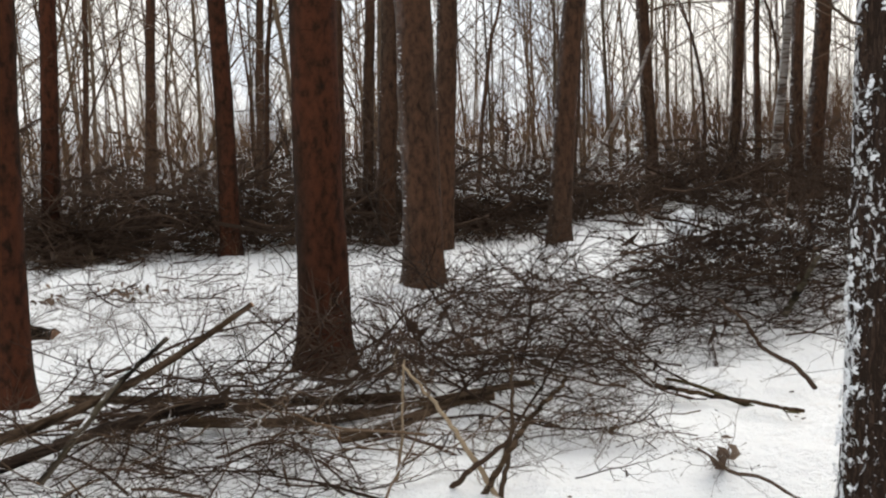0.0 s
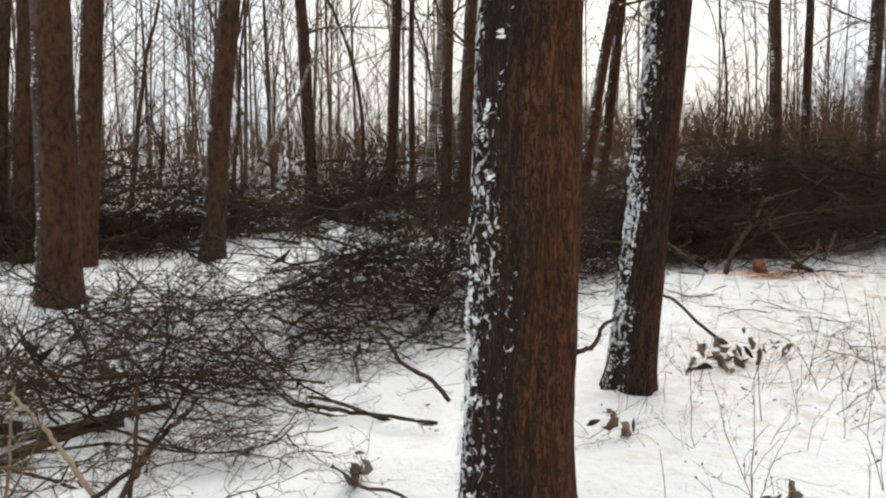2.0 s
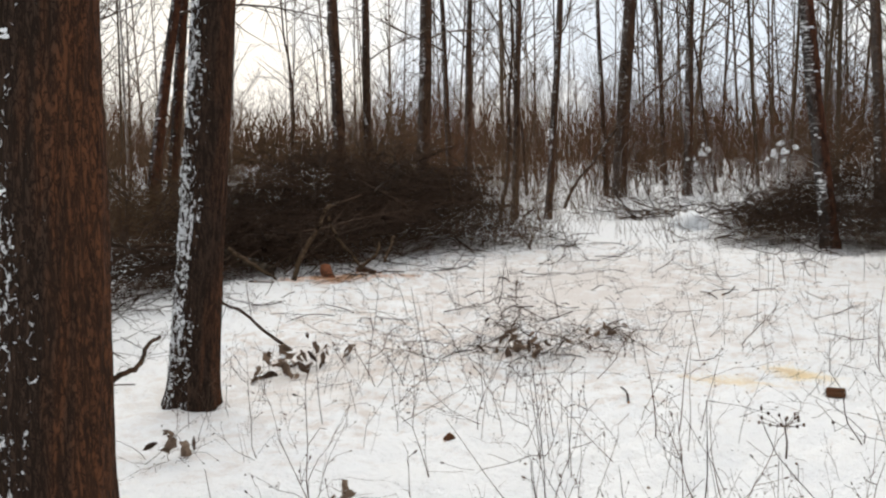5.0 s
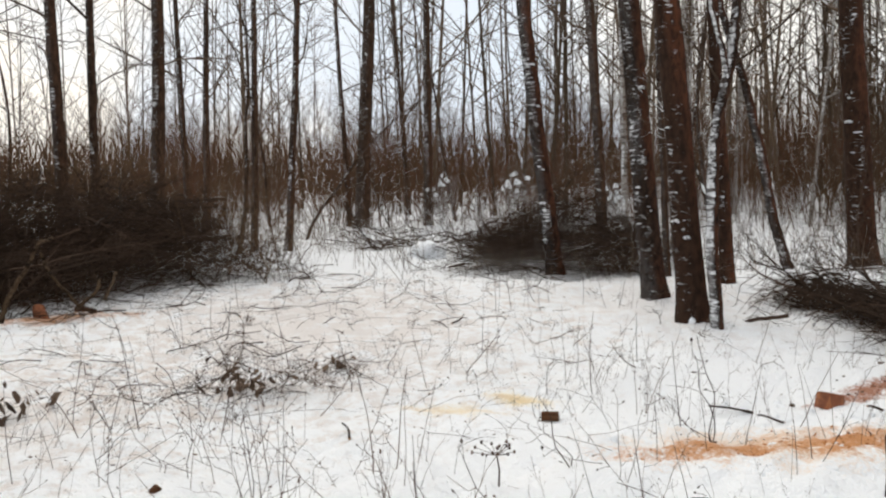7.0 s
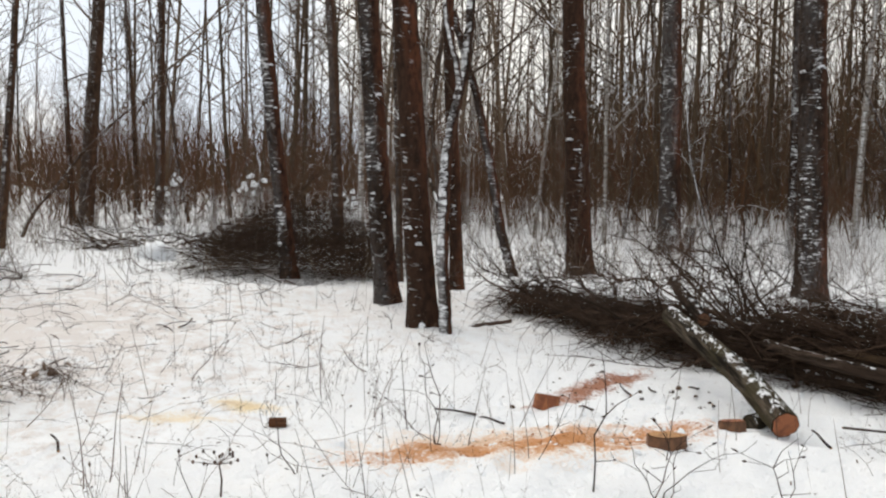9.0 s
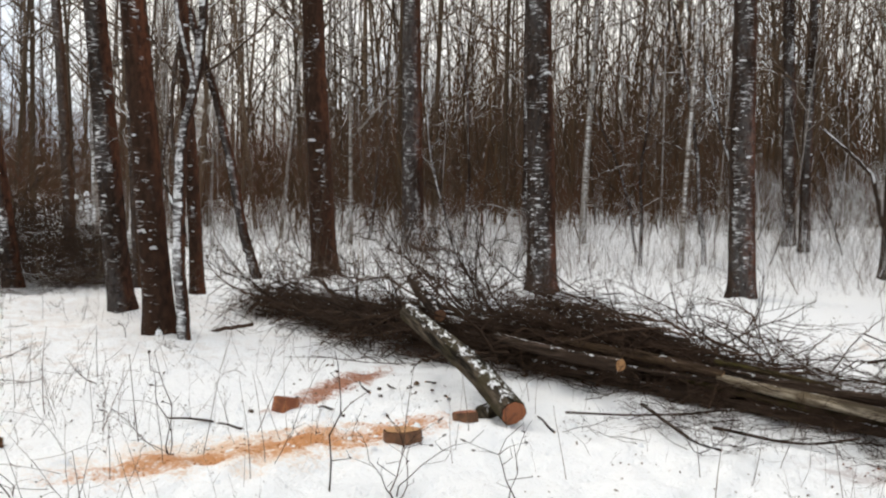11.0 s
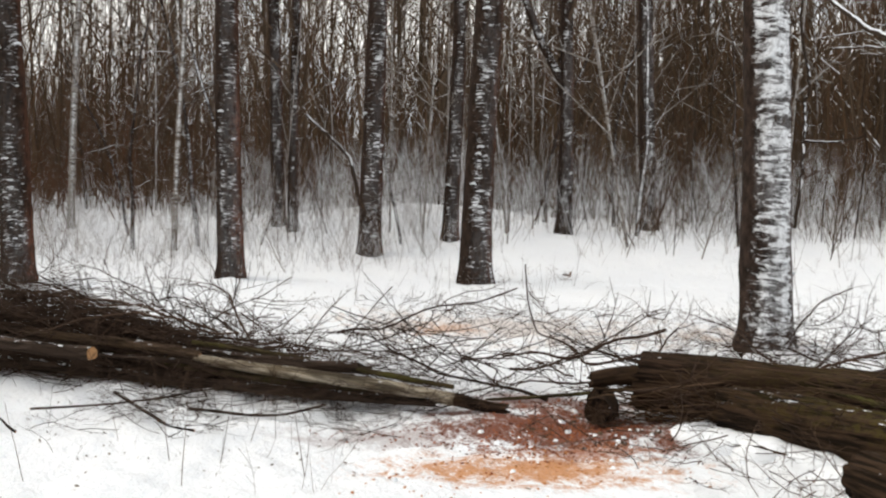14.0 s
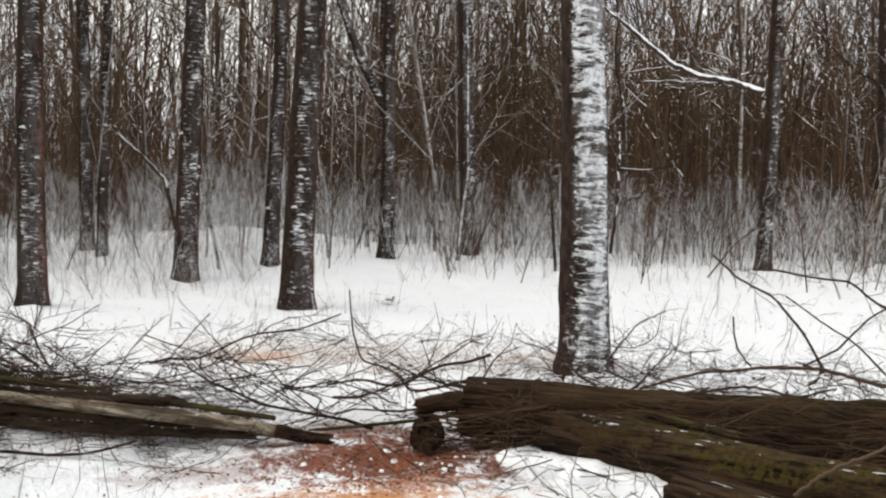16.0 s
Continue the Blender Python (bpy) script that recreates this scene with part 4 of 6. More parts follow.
brush("brush_pile", "brown brushwood at the back of the heap", (6.2, 12.4), (11.8, 12.0), 1.6, 1.7, 60, (0.6, 1.6), DENSE, EDGE_BROWN, 61, along=0.3, tilt=0.6, fat=0.8, fill=5000)
brush("brush_pile", "dark branches spilling from the brushwood heap", (5.2, 9.6), (8.4, 10.2), 0.8, 0.5, 60, (0.6, 1.5), FORMS, TWIG, 49, along=0.6, tilt=0.25, fill=1200)
brush("brush_pile", "springy bare tips above the brushwood heap", (7.2, 11.5), (11.4, 10.9), 2.1, 1.75, 110, (0.7, 1.5), FINE, TWIG_HEAP, 38, along=0.2, tilt=0.8, fat=0.7)
brush("brush_pile", "dark heap of fine brushwood below leaning trees", (14.2, 7.4), (13.9, 4.4), 1.9, 1.05, 180, (0.5, 1.5), DENSE, TWIG_HEAP, 29, along=0.6, tilt=0.25, fat=0.65, fill=6500)
brush("brush_pile", "low scattered branches on the snow", (15.8, 12.0), (16.5, 7.6), 2.4, 0.35, 70, (0.7, 2.0), SPARSE, TWIG_SNOW, 30, tilt=0.18)
brush("felled_birch_tops", "long heap of felled birch tops and poles", (12.3, 2.3), (9.15, -0.55), 0.62, 0.42, 66, (1.0, 2.2), FINE, TWIG_HEAP, 31, way=(1.0, 0.95), spread=0.22, tilt=0.10, fat=1.2, fill=2200)
brush("felled_birch_tops", "long heap of felled birch tops and poles", (9.5, -0.25), (8.05, -2.35), 0.44, 0.58, 84, (0.8, 1.8), FINE, TWIG_HEAP, 32, way=(0.60, 0.85), spread=0.18, tilt=0.10, fat=0.95, fill=3600)
brush("felled_birch_tops", "springy thin branches standing out of felled tops", (12.0, 1.9), (7.9, -2.9), 1.0, 0.42, 280, (0.35, 1.0), FINE, TWIG, 33, along=0.3, tilt=0.55, fat=0.4)
brush("felled_birch_tops", "fine twigs among the felled poles", (8.5, -1.55), (6.95, -3.6), 0.34, 0.40, 60, (0.5, 1.2), FINE, TWIG_HEAP, 57, way=(0.62, 0.80), tilt=0.14, spread=0.35, fat=0.6, fill=600)
brush("felled_birch_tops", "thin bent twigs hanging down from the poles", (8.0, -1.6), (6.5, -3.75), 0.55, 0.16, 100, (0.3, 0.8), FINE, TWIG, 62, way=(-0.75, -0.60), tilt=0.30, spread=0.6, fat=0.55)
brush("felled_birch_tops", "thin bent twigs hanging over the heap's near side", (11.2, 1.7), (8.3, -1.0), 0.45, 0.20, 90, (0.3, 0.9), FINE, TWIG, 66, way=(-0.75, -0.60), tilt=0.30, spread=0.7, fat=0.6)
brush("branch_tangle", "long springy bare branches beyond the poles", (9.2, -1.9), (7.0, -4.6), 0.8, 0.45, 84, (0.6, 1.7), SPARSE, TWIG, 67, along=0.6, spread=0.6, tilt=0.32, fat=0.36)
brush("branch_tangle", "loose tangle of springy bare branches on snow", (7.4, -4.1), (5.4, -6.6), 0.9, 0.35, 30, (0.8, 1.8), SPARSE, TWIG, 34, along=0.85, spread=0.4, tilt=0.2, fat=0.8)
brush("branch_tangle", "springy bare branches behind the big logs", (6.6, -6.4), (4.0, -8.0), 1.2, 0.7, 44, (0.7, 1.7), FINE, TWIG, 37, along=0.7, spread=0.6, tilt=0.30, fat=0.6)
brush("branch_tangle", "fine bare twigs spread behind the big logs", (6.9, -5.6), (4.4, -7.4), 0.9, 0.32, 60, (0.4, 1.1), FINE, TWIG, 69, along=0.6, spread=0.7, tilt=0.35, fat=0.6)
brush("log_twigs", "dead twigs lying over the big logs", (5.8, -4.6), (3.6, -5.9), 0.5, 0.42, 46, (0.3, 1.0), SPARSE, TWIG, 45, along=0.6, tilt=0.3, fat=0.6, joined=True)
brush("log_twigs", "loose strips of brown bark along the logs", (6.1, -4.75), (3.4, -6.6), 0.45, 0.46, 0, (0.3, 0.9), SPARSE, STRIP, 48, way=(-0.83, -0.56), fill=500, fat=1.5, joined=True)
brush("log_twigs", "dead twigs and stalks before the big logs", (6.3, -3.9), (3.9, -4.7), 0.6, 0.05, 70, (0.2, 0.6), SPARSE, STALK, 46, along=0.4, tilt=0.5, fat=0.6, joined=True)
brush("bramble", "dry tangled bramble stems in the snow", (4.9, 5.4), (6.4, 4.1), 0.7, 0.20, 56, (0.25, 0.8), FINE, STALK, 39, along=0.3, spread=0.8, tilt=0.45, fat=0.8)
brush("fallen_twigs", "thin fallen twigs scattered on snow", (5.5, 7.0), (13.0, 9.0), 4.5, 0.03, 110, (0.3, 0.9), SPARSE, TWIG, 40, along=0.3, tilt=0.1, fat=0.7, joined=True)
brush("fallen_twigs", "thin fallen twigs scattered on snow", (6.5, 4.5), (12.0, 5.0), 4.0, 0.03, 70, (0.3, 0.8), SPARSE, STALK, 42, along=0.3, tilt=0.25, fat=0.6, joined=True)
brush("fallen_twigs", "thin fallen twigs scattered on snow", (-4.6, 7.6), (-1.2, 8.2), 3.0, 0.10, 70, (0.4, 1.1), FINE, TWIG_BROWN, 68, along=0.3, tilt=0.3, fat=0.5, joined=True)
brush("fallen_twigs", "thin fallen twigs scattered on snow", (-5.5, 9.3), (2.0, 10.5), 3.0, 0.03, 130, (0.3, 1.0), SPARSE, TWIG, 53, along=0.5, tilt=0.15, fat=0.8, joined=True)
brush("fallen_stalks", "dry stalks lying tangled on the snow", (3.6, 4.6), (7.2, 2.6), 4.2, 0.04, 75, (0.25, 0.8), WEEDS, STALK, 54, along=0.3, spread=1.0, tilt=0.16, fat=0.55, joined=True)
brush("fallen_stalks", "dry stalks lying tangled on the snow", (5.0, 7.6), (10.5, 5.6), 4.6, 0.05, 100, (0.25, 0.8), WEEDS, STALK, 55, along=0.3, spread=1.0, tilt=0.2, fat=0.65, joined=True)
brush("fallen_stalks", "dry grass and stalks about the tree's foot", (9.6, -4.6), (6.6, -8.6), 2.2, 0.08, 260, (0.2, 0.65), WEEDS, STALK, 56, along=0.3, spread=1.0, tilt=0.5, fat=1.0, joined=True)
brush("fallen_twigs", "thin fallen twigs scattered on snow", (10.0, -2.5), (9.5, -7.0), 3.0, 0.03, 60, (0.3, 0.8), SPARSE, TWIG, 43, along=0.3, tilt=0.15, fat=0.6, joined=True)
brush("fallen_twigs", "thin fallen twigs scattered on snow", (7.3, -1.2), (6.4, -3.2), 0.9, 0.04, 46, (0.35, 0.9), FINE, TWIG, 44, along=0.6, tilt=0.1, fat=0.6, joined=True)


# ---- logs, poles and chunks ----
def cut_wood(name, face, ring):
    m, n, l, b = material(name)
    w = n.new("ShaderNodeTexWave")
    w.wave_type, w.rings_direction = 'RINGS', 'X'
    w.inputs["Scale"].default_value, w.inputs["Distortion"].default_value = 26.0, 2.0
    l.new(coords(n, l), w.inputs["Vector"])
    col = blend_of(n, l, w.outputs["Fac"], face, ring)
    col = blend_of(n, l, step_of(n, l, noise_of(n, l, coords(n, l), 14.0, 4), 0.5, 0.75), col, tuple(0.6 * c for c in ring))
    l.new(col, b.inputs["Base Color"])
    b.inputs["Roughness"].default_value = 0.8
    return m


CUT_ORANGE = cut_wood("fresh_orange_wood", (0.32, 0.115, 0.045), (0.20, 0.062, 0.026))
CUT_PALE = cut_wood("fresh_pale_wood", (0.44, 0.24, 0.10), (0.33, 0.16, 0.065))
CUT_BROWN = cut_wood("weathered_brown_wood", (0.17, 0.080, 0.038), (0.10, 0.045, 0.021))
CUT_DARK = cut_wood("wet_dark_wood", (0.050, 0.026, 0.017), (0.028, 0.015, 0.010))


def log_bark(name, dark, light, over, snow_at, moss=0.0, flake=(7, 20, 20)):
    m, n, l, b = material(name)
    rid = noise_of(n, l, coords(n, l, (3.0, 34, 34), own=True), 1.0, 6, 0.65)
    deep = noise_of(n, l, coords(n, l, (1.2, 11, 11), own=True), 1.0, 4, 0.6)
    col = blend_of(n, l, step_of(n, l, rid, 0.40, 0.62), dark, light)
    patch = noise_of(n, l, coords(n, l, (2.0, 3, 3), own=True), 1.6, 5, 0.6)
    col = blend_of(n, l, step_of(n, l, patch, 0.46, 0.62), col, over)
    col = blend_of(n, l, calc(n, l, 'SUBTRACT', 1.0, step_of(n, l, deep, 0.36, 0.48)), col, tuple(0.4 * c for c in dark))
    up = facing(n, l, (-0.25, 0.1, 0.96))
    if moss:
        mz = step_of(n, l, calc(n, l, 'ADD', up, calc(n, l, 'MULTIPLY', patch, 3.4)), 2.05, 2.55)
        mz = calc(n, l, 'MULTIPLY', mz, step_of(n, l, noise_of(n, l, coords(n, l, (22, 22, 22)), 1.0, 4, 0.7), 0.42, 0.56))
        far = n.new("ShaderNodeSeparateXYZ")
        l.new(coords(n, l), far.inputs[0])
        mz = calc(n, l, 'MULTIPLY', mz, step_of(n, l, far.outputs[0], -0.2, 1.3))
        col = blend_of(n, l, calc(n, l, 'MULTIPLY', mz, moss), col, (0.086, 0.070, 0.016))
    fl = noise_of(n, l, coords(n, l, flake, own=True), 1.0, 5, 0.65)
    mask = step_of(n, l, calc(n, l, 'ADD', up, calc(n, l, 'MULTIPLY', calc(n, l, 'SUBTRACT', fl, 0.5), 2.6)), snow_at, snow_at + 0.15)
    col = blend_of(n, l, mask, col, SNOW)
    l.new(col, b.inputs["Base Color"])
    b.inputs["Roughness"].default_value = 0.9
    b.inputs["Specular IOR Level"].default_value = 0.06
    bump_of(n, l, b, calc(n, l, 'ADD', rid, calc(n, l, 'MULTIPLY', deep, 0.8)), 1.0, 0.05)
    return m


LOG_DARK = log_bark("log_bark", (0.016, 0.010, 0.007), (0.062, 0.037, 0.023), (0.036, 0.021, 0.012), 1.42, 0.2)
LOG_MOSS = log_bark("mossy_log_bark", (0.012, 0.008, 0.005), (0.058, 0.035, 0.021), (0.044, 0.026, 0.013), 1.22, 0.55)
LOG_BROWN = log_bark("brown_chunk_bark", (0.050, 0.027, 0.016), (0.17, 0.088, 0.048), (0.13, 0.058, 0.030), 1.3)
LOG_BIRCH = log_bark("birch_log_bark", (0.030, 0.024, 0.017), (0.13, 0.105, 0.078), (0.062, 0.052, 0.030), 0.98, flake=(16, 30, 30))
POLE_PALE = log_bark("pale_pole_bark", (0.22, 0.175, 0.120), (0.60, 0.52, 0.40), (0.17, 0.13, 0.085), 1.35)
POLE_DARK = log_bark("dark_pole_bark", (0.020, 0.014, 0.010), (0.090, 0.063, 0.047), (0.042, 0.028, 0.020), 1.12, flake=(14, 30, 30))

POLE_BROWN = log_bark("brown_pole_bark", (0.045, 0.029, 0.018), (0.135, 0.090, 0.058), (0.085, 0.055, 0.032), 1.25)
POLE_MOSS = log_bark("mossy_pole_bark", (0.030, 0.024, 0.012), (0.095, 0.072, 0.035), (0.075, 0.066, 0.020), 1.3)


def log(name, label, category, a, b, r0, r1, wood, face, seed, group="", wave=0.02, sides=16, rings=28, ragged=0.0):
    """A round log from a to b with bark and two sawn ends; its base is its lower end."""
    rng = np.random.default_rng(seed)
    a, b = np.array(a, float), np.array(b, float)
    ln = float(np.linalg.norm(b - a))
    top = empty(name)
    m = Matrix(turn_to(b - a).tolist()).to_4x4()
    m.translation = Vector(a)
    top.matrix_basis = m
    t = np.linspace(0, 1, rings)
    ph = rng.random(2) * 6
    pts = np.stack([t * ln, wave * np.sin(t * 5 + ph[0]) - wave * math.sin(ph[0]), wave * np.sin(t * 4 + ph[1]) - wave * math.sin(ph[1])], 1)
    ang = np.arange(sides) * 2 * np.pi / sides
    tt, aa = np.meshgrid(t * ln, ang, indexing="ij")
    lump = value_noise(np.cos(aa) * 1.6 + tt * 2.2 + seed, np.sin(aa) * 1.6 + tt * 1.3) - 0.5
    rid = value_noise(np.cos(aa) * 6 + seed, np.sin(aa) * 6 + tt * 1.5) - 0.5
    rough = value_noise(np.cos(aa) * 11 + tt * 0.8, np.sin(aa) * 11 + tt * 5 + seed) - 0.5
    rad = np.linspace(r0, r1, rings)[:, None] * (1 + 0.16 * lump + 0.13 * rid + 0.10 * rough)
    form = tube(pts, rad, sides)
    form[0][:sides, 0] -= ragged * (value_noise(np.cos(ang) * 3 + seed, np.sin(ang) * 3) ** 2 + 0.25 * rng.random(sides))
    part("bark", mesh_of("bark", *form), wood, top)
    for k, at in ((0, pts[0]), (rings - 1, pts[-1])):
        ring = form[0][k * sides:(k + 1) * sides]
        out = np.array([-0.004 if k == 0 else 0.004, 0, 0])
        inner = at + (ring - at) * 0.5
        verts = np.concatenate([at + (ring - at) * 0.93 + out, inner + out * 1.5, (at + (ring - at) * 0.02) + out * 1.5])
        q = []
        for lay in (0, sides):
            for j in range(sides):
                j2 = (j + 1) % sides
                q.append((lay + j, lay + j2, lay + sides + j2, lay + sides + j))
        q = np.array(q)
        part("cut_face", mesh_of("cut_face", verts, q[:, ::-1] if k == 0 else q, False), face, top, "fresh sawn end")
    return tagged(top, label, category, group)


log("birch_log", "snow-topped birch log with an orange sawn end", "log", (7.14, -0.63, 0.11), (8.85, 0.20, 0.56), 0.092, 0.074, LOG_BIRCH, CUT_ORANGE, 1, sides=24, rings=60)
log("fallen_log", "dark felled stem lying across the birch tops", "log", (9.25, -0.04, 0.50), (10.2, 0.28, 0.72), 0.060, 0.050, POLE_DARK, CUT_BROWN, 13, "", 0.012)
log("wood_chunk", "low sawn block with a tan top on sawdust", "wood chunk", (6.60, 0.08, 0.0), (6.605, 0.085, 0.10), 0.125, 0.118, CUT_BROWN, CUT_PALE, 2, "sawn chunks", 0.0, 20, 6)
log("wood_chunk", "short orange-brown sawn block in the snow", "wood chunk", (7.40, 0.98, 0.0), (7.42, 0.97, 0.11), 0.095, 0.088, CUT_ORANGE, CUT_ORANGE, 3, "sawn chunks", 0.0, 18, 6)
log("wood_chunk", "short sawn block beside the birch log", "wood chunk", (7.15, -0.31, 0.0), (7.16, -0.30, 0.10), 0.090, 0.085, CUT_BROWN, CUT_ORANGE, 4, "sawn chunks", 0.0, 18, 6)
log("wood_chunk", "small grey chunk against the birch log", "wood chunk", (7.36, -0.42, 0.05), (7.47, -0.50, 0.06), 0.06, 0.055, LOG_BIRCH, LOG_BIRCH, 5, "sawn chunks", 0.0)
log("wood_chunk", "small dark chunk of wood on the snow", "wood chunk", (6.22, 2.56, 0.030), (6.27, 2.46, 0.030), 0.032, 0.032, LOG_BROWN, LOG_BROWN, 6, "sawn chunks", 0.0)
log("wood_chunk", "small dark chunk of wood on the snow", "wood chunk", (5.02, 1.18, 0.02), (5.05, 1.13, 0.02), 0.019, 0.019, LOG_BROWN, CUT_PALE, 7, "sawn chunks", 0.0)
log("wood_chunk", "round yellowish chunk of wood on snow", "wood chunk", (3.84, 3.62, 0.012), (3.87, 3.61, 0.042), 0.028, 0.025, LOG_BROWN, CUT_PALE, 8, "sawn chunks", 0.0)
log("wood_chunk", "dark sawn block standing on the snow", "wood chunk", (-3.44, 8.13, 0.10), (-3.22, 8.15, 0.10), 0.09, 0.09, LOG_DARK, CUT_BROWN, 9, "sawn chunks")
log("wood_chunk", "orange-brown sawn piece by the brush pile", "wood chunk", (7.58, 8.80, 0.20), (7.74, 8.66, 0.20), 0.06, 0.055, LOG_BROWN, CUT_ORANGE, 10, "sawn chunks")
log("stump", "low stump with a bright orange cut", "stump", (7.12, 8.78, 0.05), (7.15, 8.81, 0.30), 0.085, 0.060, CUT_ORANGE, CUT_ORANGE, 11)
log("stump", "dark broken stump standing in the snow", "stump", (20.4, 0.55, 0.2), (20.42, 0.56, 0.88), 0.12, 0.10, LOG_DARK, CUT_ORANGE, 12)

# the big mossy logs
log("big_log", "thick dark felled log with ragged end", "log", (6.10, -4.93, 0.25), (3.2, -7.1, 0.25), 0.205, 0.23, LOG_DARK, CUT_DARK, 21, "stacked big logs", 0.03, 60, 150, 0.07)
log("big_log", "thick mossy felled log lying in snow", "log", (5.36, -5.09, 0.18), (2.44, -5.76, 0.23), 0.155, 0.19, LOG_MOSS, CUT_DARK, 22, "stacked big logs", 0.03, 60, 150, 0.14)
log("big_log", "mossy log end with snow along the top", "log", (4.08, -4.84, 0.12), (1.9, -4.70, 0.14), 0.15, 0.17, LOG_MOSS, LOG_BROWN, 23, "stacked big logs", 0.03, 60, 120, 0.05)
log("log_end", "dark ragged butt in red sawdust", "log", (5.97, -4.45, 0.095), (6.27, -4.68, 0.11), 0.090, 0.10, LOG_DARK, LOG_DARK, 24, "", 0.02, 24, 30, 0.03)

log("log_end", "short rotten dark log against the big one", "log", (6.22, -4.58, 0.25), (5.95, -5.05, 0.30), 0.055, 0.075, LOG_DARK, LOG_DARK, 25, "", 0.02, 24, 30, 0.05)

POLES = "felled poles"
log("pole", "pale straight birch pole", "pole", (6.62, -3.72, 0.09), (7.85, -2.17, 0.285), 0.047, 0.039, POLE_PALE, CUT_PALE, 31, POLES, 0.018, 18, 60)
log("pole", "rough brown pole leading on from the pale one", "pole", (7.83, -2.20, 0.28), (8.75, -1.05, 0.40), 0.040, 0.034, POLE_BROWN, CUT_PALE, 56, POLES, 0.018, 16, 40)
log("pole", "dark butt end of the pale pole", "pole", (6.42, -3.98, 0.05), (6.63, -3.71, 0.085), 0.042, 0.046, LOG_DARK, CUT_DARK, 52, POLES, 0.008, 16, 12, 0.05)
log("pole", "thick dark birch pole on top of the heap", "pole", (7.12, -3.13, 0.27), (9.35, -0.30, 0.40), 0.036, 0.056, POLE_DARK, POLE_DARK, 32, POLES, 0.035, 20, 80, 0.1)
log("pole", "dark birch pole lying low in the heap", "pole", (6.72, -3.55, 0.07), (8.95, -0.75, 0.12), 0.036, 0.050, POLE_DARK, POLE_DARK, 33, POLES, 0.03, 20, 80, 0.1)
log("pole", "mossy brown birch pole under the pale one", "pole", (7.05, -3.30, 0.10), (8.85, -1.0, 0.24), 0.034, 0.046, POLE_MOSS, POLE_DARK, 53, POLES, 0.03, 20, 70, 0.1)
log("pole", "dark birch pole behind the pale one", "pole", (7.25, -3.25, 0.22), (9.45, -0.50, 0.34), 0.030, 0.040, POLE_DARK, POLE_DARK, 50, POLES, 0.03, 16, 60, 0.1)
log("pole", "greenish birch pole lying along the pale one", "pole", (6.68, -3.72, 0.17), (7.95, -2.15, 0.34), 0.018, 0.020, POLE_MOSS, POLE_MOSS, 34, POLES, 0.02)
log("pole", "thin dark pole beside the heap", "pole", (6.95, -3.45, 0.22), (9.30, -0.25, 0.40), 0.014, 0.024, POLE_DARK, POLE_DARK, 51, POLES, 0.04)
log("pole", "greenish pole lying across the sawdust", "pole", (5.71, -5.23, 0.32), (6.83, -4.06, 0.02), 0.016, 0.012, POLE_MOSS, CUT_PALE, 35, POLES)
log("pole", "thin crooked stick on the snow", "pole", (7.18, -1.98, 0.04), (6.93, -2.86, 0.09), 0.012, 0.008, POLE_DARK, CUT_PALE, 36, POLES, 0.04)
log("pole", "thin straight stick under the heap", "pole", (7.44, -1.01, 0.06), (7.59, -2.29, 0.08), 0.008, 0.006, POLE_DARK, CUT_PALE, 54, POLES, 0.02)
log("pole", "short thick stick poking from the heap", "pole", (6.88, -1.77, 0.03), (7.40, -1.54, 0.12), 0.011, 0.013, POLE_DARK, CUT_BROWN, 55, POLES, 0.02)
log("pole", "cut pole with a yellow sawn end", "pole", (7.70, -1.42, 0.36), (8.85, -0.55, 0.34), 0.050, 0.045, POLE_DARK, CUT_PALE, 37, POLES)
log("pole", "felled brown pole among cut branches", "pole", (-2.35, 5.75, 0.14), (-0.35, 5.70, 0.12), 0.028, 0.034, POLE_BROWN, CUT_PALE, 38, POLES, 0.04, 16, 60)
log("pole", "felled brown pole among cut branches", "pole", (-1.60, 5.28, 0.10), (0.42, 5.48, 0.10), 0.034, 0.018, POLE_BROWN, CUT_PALE, 39, POLES, 0.05, 16, 60)
log("pole", "short brown pole on bare snow", "pole", (-0.70, 4.93, 0.06), (0.16, 5.16, 0.09), 0.036, 0.026, POLE_BROWN, CUT_PALE, 40, POLES, 0.04, 16, 40)
log("pole", "dark pole under the cut branches", "pole", (-2.60, 4.25, 0.10), (-1.35, 5.20, 0.13), 0.036, 0.026, POLE_DARK, CUT_PALE, 41, POLES, 0.05, 16, 60)
log("pole", "slanting cut branch rising from the heap", "pole", (-2.60, 4.86, 0.12), (-1.12, 4.90, 0.80), 0.032, 0.013, POLE_BROWN, CUT_PALE, 42, POLES, 0.06, 14, 60)
log("pole", "grey snow-dusted stick leaning on the heap", "pole", (-2.06, 4.35, 0.10), (-1.60, 5.15, 0.62), 0.017, 0.014, LOG_BIRCH, CUT_PALE, 43, POLES, 0.03, 12, 40)
log("pole", "thin greenish stick on the snow", "pole", (1.27, 5.75, 0.06), (1.88, 5.15, 0.03), 0.010, 0.013, POLE_MOSS, CUT_PALE, 44, POLES, 0.03)

